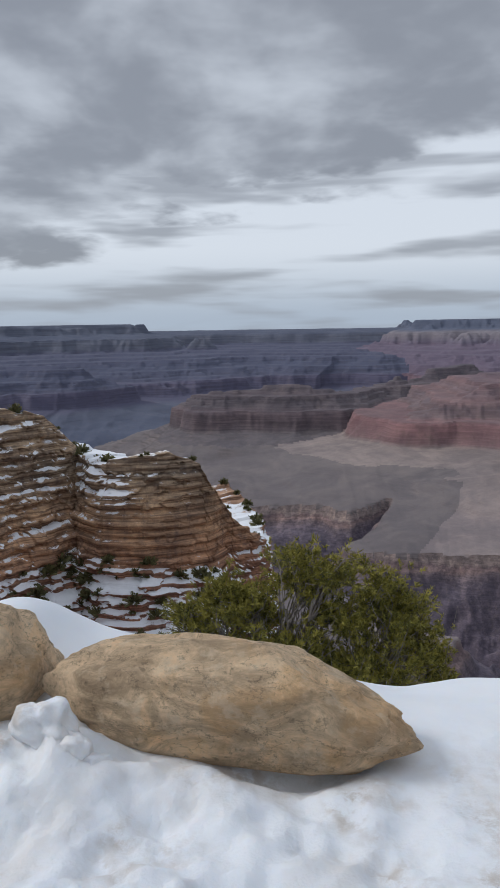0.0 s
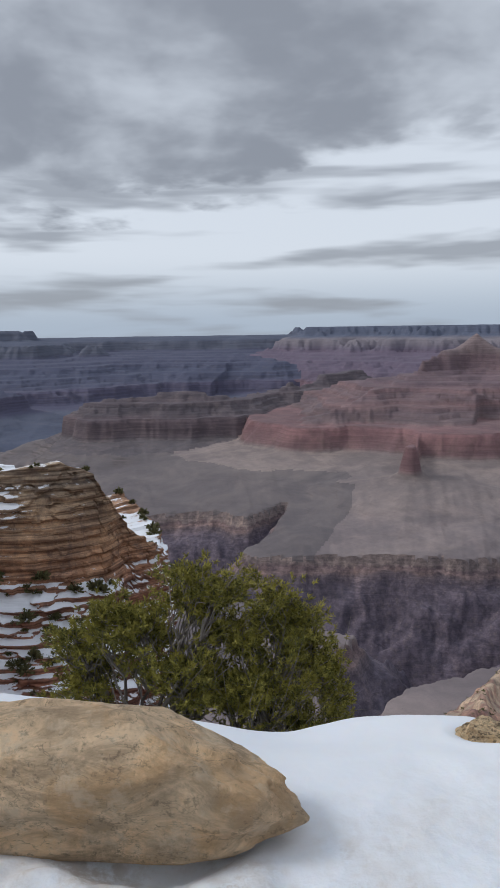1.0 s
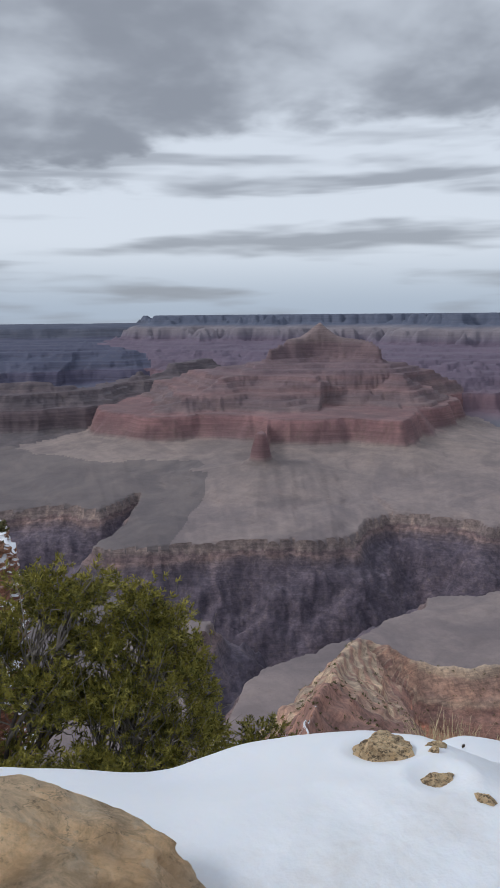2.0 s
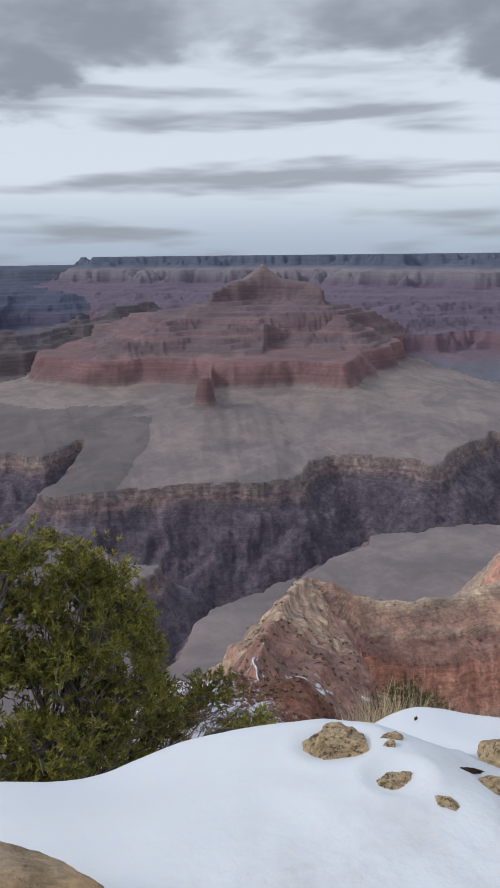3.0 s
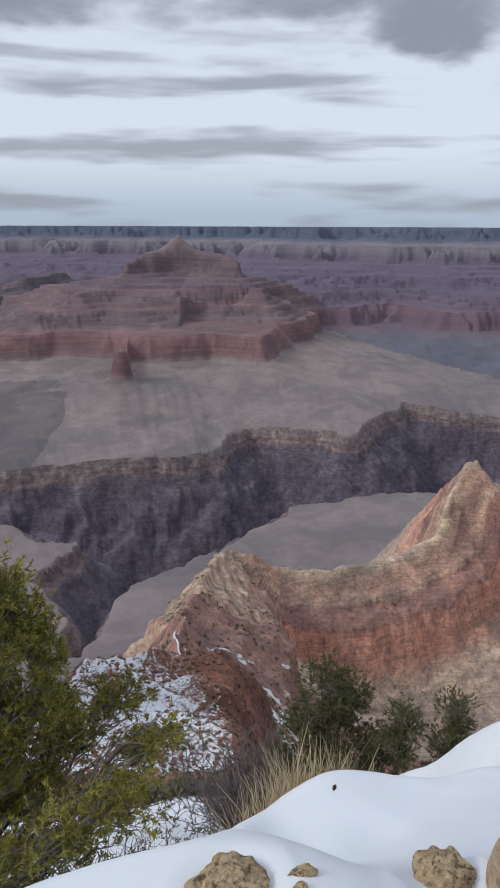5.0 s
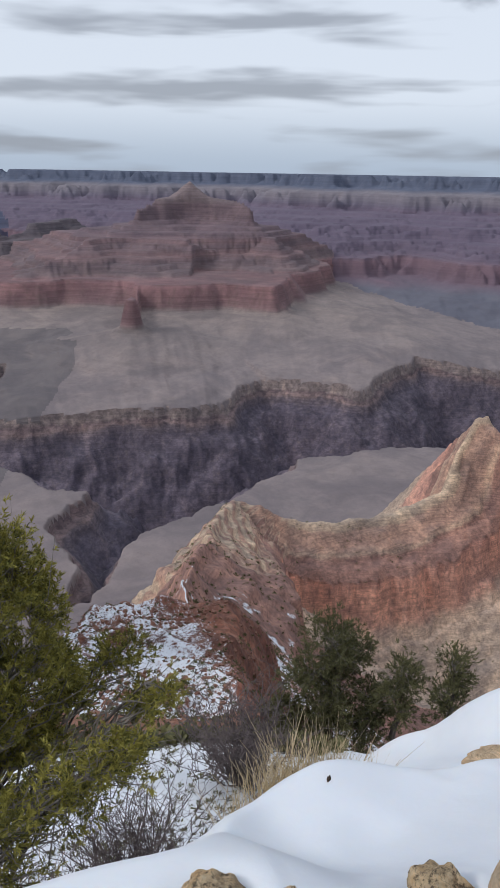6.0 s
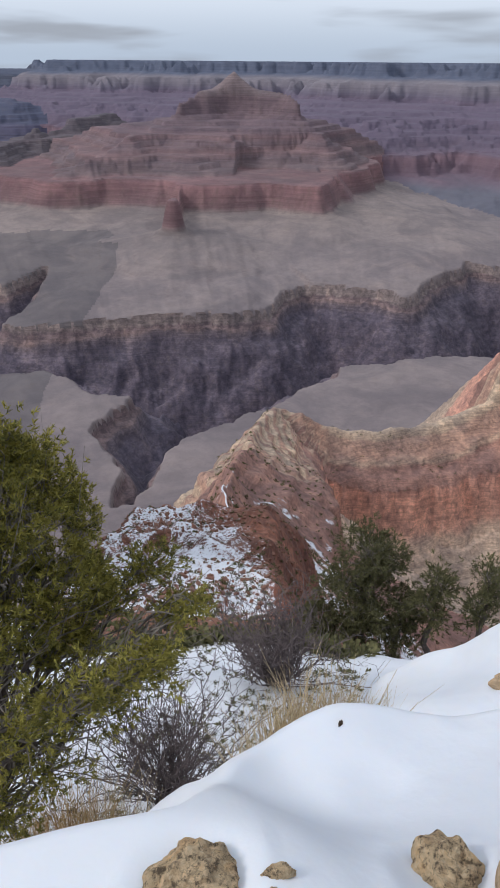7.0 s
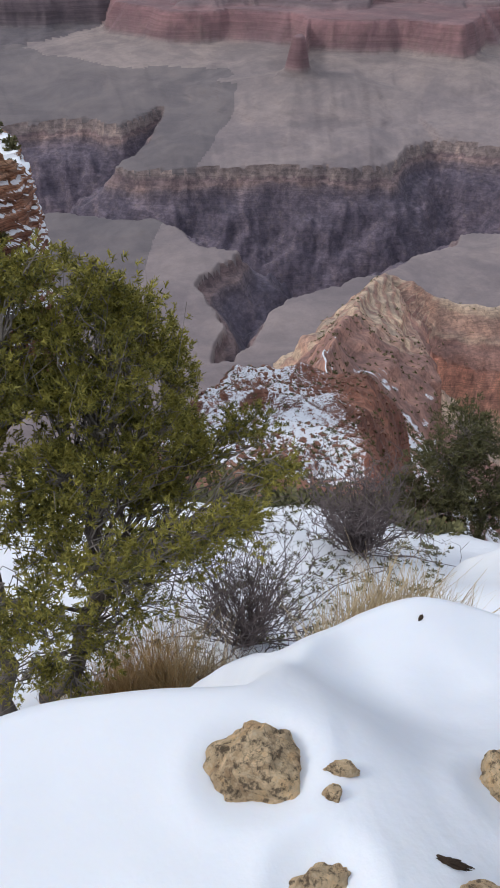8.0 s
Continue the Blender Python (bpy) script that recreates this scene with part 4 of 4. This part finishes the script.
# ---- plants ----
def tube(bm, points, radii, sides=6):
    """A tapered limb along points."""
    rings = []
    for k, p in enumerate(points):
        ahead = (points[min(k + 1, len(points) - 1)] - points[max(k - 1, 0)]).normalized()
        across = ahead.orthogonal().normalized()
        other = ahead.cross(across)
        rings.append([bm.verts.new(p + (across * math.cos(a) + other * math.sin(a)) * radii[k]) for a in (2 * math.pi * i / sides for i in range(sides))])
    for a, b in zip(rings, rings[1:]):
        for i in range(sides):
            bm.faces.new((a[i], a[(i + 1) % sides], b[(i + 1) % sides], b[i]))
    bm.faces.new(rings[-1])


def limb(rng, start, end, sag, steps=6, wobble=0.08):
    points = []
    for k in range(steps + 1):
        f = k / steps
        p = start.lerp(end, f) + Vector((rng.uniform(-1, 1), rng.uniform(-1, 1), rng.uniform(-1, 1))) * wobble * (f > 0) * (start - end).length * 0.5
        p.z += sag * math.sin(math.pi * f)
        points.append(p)
    return points


def tuft(rng, out, centre, way, size, sprays, slim=0.1):
    """A brush of short needles round one twig end; appended as quads."""
    for _ in range(sprays):
        d = (way * 0.75 + Vector((rng.gauss(0, 1), rng.gauss(0, 1), rng.gauss(0, 1))) * 0.6).normalized()
        side = d.orthogonal().normalized()
        side.rotate(Matrix.Rotation(rng.uniform(0, 6.28), 3, d))
        length, half = size * rng.uniform(0.7, 1.2), size * slim * rng.uniform(0.8, 1.3)
        base = centre + way * size * rng.uniform(-0.7, 0.5)
        out.append((base - side * half, base + side * half, base + d * length + side * half * 0.7, base + d * length - side * half * 0.7))


def juniper(name, base, clumps, seed, label, leaf_mat, tufts=225, size=0.05, sprays=13, trunk=0.085, group="junipers", dead=0, puffs=12, sparse=1.0):
    """Tree with a twisted trunk, limbs to each clump, and clumps (place, radii) of small sprays."""
    rng = random.Random(seed)
    base = Vector(base)
    tree = new(name)
    tree.location = base
    tagged(tree, label, "tree", group)
    mid = sum((Vector(c[0]) for c in clumps), Vector()) / len(clumps) - base
    fork = Vector((mid.x * 0.7, mid.y * 0.7, mid.z * 0.78))
    bm = bmesh.new()
    tube(bm, limb(rng, Vector((0, 0, -0.35)), fork, 0, 6, 0.1), [trunk * (1.25 - 0.1 * k) for k in range(7)], 8)
    part("trunk", bm, BARK, tree)
    quads = []
    twigs = bmesh.new()
    for centre, radii in clumps:
        c = Vector(centre) - base
        bm = bmesh.new()
        start = fork * min(1.0, max(0.45, (c.z - 0.5 * (abs(c.x) + abs(c.y))) / fork.z))
        line = limb(rng, start, c, 0.1, 6, 0.12)
        tube(bm, line, [trunk * 0.26 * (1 - 0.12 * k) for k in range(7)], 6)
        boughs = max(5, int(tufts * (radii[0] * radii[1] * radii[2]) ** (2 / 3) * (sparse if c.z < 3.2 or c.y < -0.85 else 1.0)))
        for k in range(boughs):
            d = Vector((rng.gauss(0, 1), rng.gauss(0, 1), rng.gauss(0.25, 1))).normalized()
            reach = rng.uniform(0.45, 1.0) * (0.85 + 0.7 * noise.noise(d * 2.1 + c * 3.0))
            p = c + Vector((d.x * radii[0], d.y * radii[1], d.z * radii[2])) * reach
            twig = limb(rng, line[rng.randint(4, 6)], p, 0.03, 4, 0.25)
            tube(twigs, twig, [trunk * 0.11, trunk * 0.09, trunk * 0.07, trunk * 0.05, trunk * 0.03], 3)
            out = (d + Vector((0, 0, 0.35))).normalized()
            for _ in range(puffs):
                spread = Vector((rng.gauss(0, 1), rng.gauss(0, 1), rng.gauss(0, 0.75))) * size * 1.35
                way = (out * 0.8 + spread / (size * 3) + Vector((0, 0, 0.35))).normalized()
                tuft(rng, quads, p + spread + out * size * rng.uniform(-1.2, 1.2), way, size, sprays)
        for k in range(dead):
            d = Vector((rng.gauss(0, 1), rng.gauss(0, 1), rng.gauss(0, 0.6))).normalized()
            p = c + Vector((d.x * radii[0], d.y * radii[1], d.z * radii[2])) * rng.uniform(0.9, 1.25)
            tube(twigs, limb(rng, line[rng.randint(2, 5)], p, 0.05, 5, 0.2), [trunk * 0.1, trunk * 0.09, trunk * 0.07, trunk * 0.06, trunk * 0.04, trunk * 0.02], 4)
        part("limb", bm, BARK, tree)
    tagged(part("twigwork", twigs, BARK_PALE, tree), kind="stuff")
    verts = np.array([v for q in quads for v in q], np.float32)
    raw_mesh("crown", verts, np.arange(len(verts)).reshape(-1, 4), leaf_mat, False, tree)
    return tree


juniper("juniper", (-0.25, 8.1, -7.3), [
    ((0.6, 8.2, -1.35), (0.45, 0.45, 0.42)), ((1.0, 8.0, -1.2), (0.28, 0.3, 0.32)), ((0.95, 8.1, -1.75), (0.32, 0.35, 0.3)), ((0.8, 8.1, -2.45), (0.4, 0.4, 0.4)), ((0.05, 8.2, -1.8), (0.45, 0.5, 0.4)), ((-0.25, 8.3, -1.62), (0.36, 0.4, 0.3)), ((-0.62, 8.25, -1.82), (0.34, 0.4, 0.28)), ((-0.5, 8.3, -2.3), (0.42, 0.5, 0.35)), ((-0.85, 8.2, -2.7), (0.4, 0.45, 0.3)),
    ((0.5, 7.9, -2.2), (0.5, 0.5, 0.4)), ((0.1, 7.7, -2.9), (0.7, 0.6, 0.4)), ((0.7, 7.2, -3.2), (0.6, 0.5, 0.35)), ((-0.2, 7.0, -3.4), (0.6, 0.5, 0.35)), ((0.5, 6.3, -3.5), (0.5, 0.4, 0.3)), ((0.0, 6.2, -3.6), (0.5, 0.4, 0.3)),
], 1, "green juniper with a twisted grey trunk below the edge", LEAF, trunk=0.11, dead=10, sparse=0.5)
juniper("juniper", (0.25, 7.9, -7.2), [
    ((1.48, 8.1, -1.45), (0.32, 0.4, 0.38)), ((1.75, 8.2, -1.8), (0.4, 0.45, 0.4)), ((2.0, 8.5, -2.3), (0.4, 0.45, 0.5)), ((1.4, 7.8, -2.4), (0.6, 0.5, 0.5)), ((1.15, 7.9, -2.35), (0.3, 0.3, 0.3)), ((1.2, 8.0, -1.85), (0.25, 0.3, 0.28)),
    ((2.35, 8.7, -2.8), (0.35, 0.45, 0.5)), ((1.8, 7.8, -3.0), (0.7, 0.6, 0.45)), ((1.0, 7.4, -3.0), (0.7, 0.6, 0.45)), ((2.9, 6.9, -2.95), (0.3, 0.3, 0.16)),
    ((2.4, 6.6, -3.1), (0.5, 0.4, 0.16)), ((1.7, 6.4, -3.1), (0.6, 0.4, 0.22)), ((1.1, 6.2, -3.1), (0.6, 0.4, 0.3)), ((2.2, 7.0, -3.7), (0.5, 0.4, 0.16)),
    ((1.3, 8.3, -4.3), (0.6, 0.5, 0.35)), ((1.9, 8.2, -4.8), (0.5, 0.45, 0.3)), ((0.8, 7.8, -4.4), (0.6, 0.5, 0.35)), ((1.5, 7.4, -4.5), (0.6, 0.45, 0.25)), ((0.2, 7.6, -5.1), (0.55, 0.4, 0.28)), ((0.8, 7.5, -5.3), (0.5, 0.4, 0.22)),
    ((0.45, 7.6, -6.0), (0.4, 0.35, 0.2)), ((1.45, 7.5, -5.1), (0.5, 0.35, 0.2)), ((2.1, 7.5, -4.5), (0.5, 0.35, 0.18)), ((2.6, 7.3, -3.8), (0.45, 0.3, 0.16)), ((3.2, 8.0, -3.95), (0.38, 0.3, 0.2)), ((3.0, 8.3, -3.45), (0.4, 0.3, 0.2)), ((2.4, 8.2, -3.7), (0.5, 0.4, 0.3)), ((1.9, 8.0, -3.9), (0.5, 0.4, 0.3)), ((2.8, 7.9, -4.5), (0.4, 0.3, 0.14)), ((1.1, 7.7, -6.0), (0.4, 0.3, 0.2)), ((0.1, 7.6, -6.0), (0.45, 0.3, 0.22)), ((0.7, 7.5, -6.5), (0.4, 0.3, 0.18)),
], 2, "dense green juniper growing below the snowy edge", LEAF, trunk=0.11, dead=10, sparse=0.5)
PINES = [((15.0, 20.0, -14.9), (2.1, 1.8, 1.6)), ((13.0, 20.2, -17.3), (1.4, 1.2, 1.2)), ((17.0, 18.3, -15.8), (1.0, 1.0, 1.3)), ((18.8, 17.5, -15.8), (1.1, 1.0, 1.3)), ((16.2, 19.2, -17.3), (1.5, 1.2, 1.2)), ((14.4, 19.6, -17.4), (2.0, 1.5, 1.5))]
for k, (place, radii) in enumerate(PINES):
    x, y, z = place
    rx, ry, rz = radii
    lobes = [(0, 0.35, 0.7), (-0.55, -0.3, 0.6), (0.5, -0.2, 0.6), (0, -1.0, 0.9), (0.2, -0.4, 0.6)]
    juniper("pinyon_pine", (x, y, float(canyon_heights(np.array([x]), np.array([y]))[0][0])), [((x + a * rx, y + a * 0.3, z + b * rz), (rx * c, ry * c, rz * c * 0.8)) for a, b, c in lobes], 20 + k, "dark green bushy pine on the slope below the edge", LEAF_FAR, 30, 0.12, 11, 0.13, "pines on the slope", 4, 9)


def foot_of(x, y):
    return float(canyon_heights(np.array([x]), np.array([y]))[0][0])


def dead_shrub(place, height, spread, stems, seed, label, thick=1.0):
    """Bare stems fanning from one foot, each forking twice."""
    rng = random.Random(seed)
    shrub = tagged(new("bare_shrub"), label, "shrub", "bare shrubs")
    shrub.location = (place[0], place[1], foot_of(place[0], place[1]))
    fine = bmesh.new()
    for _ in range(stems):
        way = Vector((rng.gauss(0, 1) * spread, rng.gauss(0, 1) * spread, height * rng.uniform(0.5, 1.0)))
        line = limb(rng, Vector((rng.gauss(0, 0.06), rng.gauss(0, 0.06), -0.1)), way, 0.08, 6, 0.12)
        bm = bmesh.new()
        tube(bm, line, [r * thick for r in (0.009, 0.0085, 0.008, 0.007, 0.006, 0.005, 0.003)], 4)
        part("stem", bm, TWIG, shrub)
        for _ in range(7):
            at = line[rng.randint(2, 6)]
            tip = at + Vector((rng.gauss(0, 0.13), rng.gauss(0, 0.13), rng.uniform(0.04, 0.26))) * height
            twig = limb(rng, at, tip, 0.01, 4, 0.15)
            tube(fine, twig, [r * thick for r in (0.0045, 0.004, 0.0035, 0.003, 0.002)], 3)
            for _ in range(2):
                at2 = twig[rng.randint(1, 4)]
                tube(fine, [at2, at2 + Vector((rng.gauss(0, 0.07), rng.gauss(0, 0.07), rng.uniform(0.0, 0.13))) * height], [0.003 * thick, 0.0015 * thick], 3)
    tagged(part("twigwork", fine, TWIG, shrub), kind="stuff")
    return shrub


dead_shrub((3.3, 9.1), 2.0, 0.75, 95, 41, "leafless grey-brown shrub in the snow below the edge", 1.3)
dead_shrub((7.5, 13.3), 2.3, 0.85, 110, 42, "leafless purplish shrub on the snowy slope", 1.9)
dead_shrub((2.55, 7.9), 0.7, 0.3, 14, 43, "low leafless shrub beside brown grass", 1.2)


def grass_tuft(place, height, spread, blades, seed, mat, label, wide=1.0):
    rng = random.Random(seed)
    verts, faces = [], []
    for _ in range(blades):
        foot = Vector((rng.gauss(0, spread), rng.gauss(0, spread * 0.6), -0.06))
        lean = Vector((rng.gauss(0, 0.22), rng.gauss(0, 0.22), 1)).normalized()
        long, half = height * rng.uniform(0.45, 1.1), rng.uniform(0.0012, 0.0028) * wide
        side = Vector((rng.uniform(-1, 1), rng.uniform(-1, 1), 0)).normalized()
        bend = Vector((rng.gauss(0, 0.12), rng.gauss(0, 0.12), -0.04)) * long
        for k in range(4):
            f = k / 3
            p = foot + lean * long * f + bend * f * f
            reach = half * (1 - 0.75 * f)
            verts += [p - side * reach, p + side * reach]
            if k:
                m = len(verts)
                faces.append((m - 4, m - 3, m - 1, m - 2))
    ob = raw_mesh("grass_tuft", np.array(verts), faces, mat)
    ob.location = place
    return tagged(ob, label, "grass", "dry grass tufts")


for k, (x, y, z, tall) in enumerate([(1.80, 3.36, -0.62, 0.28), (1.88, 3.38, -0.62, 0.34), (1.96, 3.38, -0.62, 0.37), (2.04, 3.38, -0.62, 0.38), (2.12, 3.36, -0.64, 0.38), (2.2, 3.31, -0.66, 0.34), (2.02, 3.44, -0.68, 0.38)]):
    grass_tuft((x, y, z), tall, 0.05, 170, 50 + k, STRAW, "tuft of pale dry grass behind the snow crest")
for k, (x, y, tall) in enumerate([(0.85, 7.75, 1.0), (1.05, 7.95, 1.15), (1.3, 7.8, 1.2), (1.55, 8.05, 1.3), (1.75, 8.2, 1.6), (1.95, 8.0, 1.3), (2.15, 7.9, 1.1), (2.4, 7.8, 1.0), (0.55, 7.8, 0.8), (1.2, 8.2, 1.1), (1.85, 7.7, 1.0)]):
    grass_tuft((x, y, foot_of(x, y)), tall, 0.13, 260, 60 + k, STRAW_DARK if k not in (5, 6, 7) else STRAW, "tuft of brown dry grass under the snow lip", 2.4)


# ---- scrub and rubble on the slopes ----
def ground_at(points):
    x, y = np.array(points).T
    return canyon_heights(x, y)[0]


def scatter(count, seed, az, r, want=None):
    rng = np.random.default_rng(seed)
    a, d = rng.uniform(*az, count), np.exp(rng.uniform(math.log(r[0]), math.log(r[1]), count))
    x, y = d * np.sin(np.radians(a)), d * np.cos(np.radians(a))
    z, bed, shape, cover, line = canyon_heights(x, y)
    keep = np.isin(shape, want) if want else np.ones(count, bool)
    keep &= fbm(x, y, 9, 4, 201) + rng.normal(0, 0.3, count) > -0.05
    return x[keep], y[keep], z[keep], rng


def scrub(name, count, seed, az, r, want, sizes, mat, label, blades=26):
    """Low bushes all over a stretch of ground."""
    x, y, z, rng = scatter(count, seed, az, r, want)
    return bushes(name, np.stack([x, y, z], -1), rng, sizes, mat, label, blades)


def rubble(name, count, seed, az, r, want, sizes, mat, label):
    """Broken stones, each a squashed box with shifted corners."""
    x, y, z, rng = scatter(count, seed, az, r, want)
    n = len(x)
    corner = np.array([(i, j, k) for k in (-1, 1) for j in (-1, 1) for i in (-1, 1)], float)
    size = (sizes[0] + (sizes[1] - sizes[0]) * rng.uniform(0, 1, (n, 1, 1)) ** 2) * rng.uniform(0.5, 1.2, (n, 1, 3))
    turn = rng.uniform(0, 6.28, n)
    c, s = np.cos(turn)[:, None], np.sin(turn)[:, None]
    p = (corner[None] + rng.normal(0, 0.28, (n, 8, 3))) * size * 0.5
    p = np.stack([p[..., 0] * c - p[..., 1] * s, p[..., 0] * s + p[..., 1] * c, p[..., 2] * 0.8], -1) + np.stack([x, y, z], -1)[:, None]
    faces = np.array([(0, 2, 3, 1), (4, 5, 7, 6), (0, 1, 5, 4), (2, 6, 7, 3), (0, 4, 6, 2), (1, 3, 7, 5)])
    ob = raw_mesh(name, p.reshape(-1, 3), (faces[None] + 8 * np.arange(n)[:, None, None]).reshape(-1, 4), mat)
    return tagged(ob, label, "rubble", kind="stuff")


RUST = plant_material("rust_stone", (0.20, 0.09, 0.06), (0.30, 0.16, 0.11), 0.95)
scrub("slope_scrub", 13000, 71, (8, 38), (20, 140), [10], (0.07, 0.6), LEAF_FAR, "small dark bushes dotted over the snowy slope", 16)
rubble("slope_rubble", 24000, 72, (8, 38), (22, 230), [9, 10], (0.06, 0.7), RUST, "broken red stones lying on the snowy slope")
scrub("bank_scrub", 1500, 74, (4, 38), (9.5, 22), [10, 13], (0.03, 0.16), LEAF_FAR, "low dark bushes and stalks poking out of the snow bank", 14)
scrub("ridge_scrub", 2600, 73, (23, 52), (150, 520), [9], (0.7, 1.7), LEAF_FAR, "tiny dark bushes on the red ridge", 10)
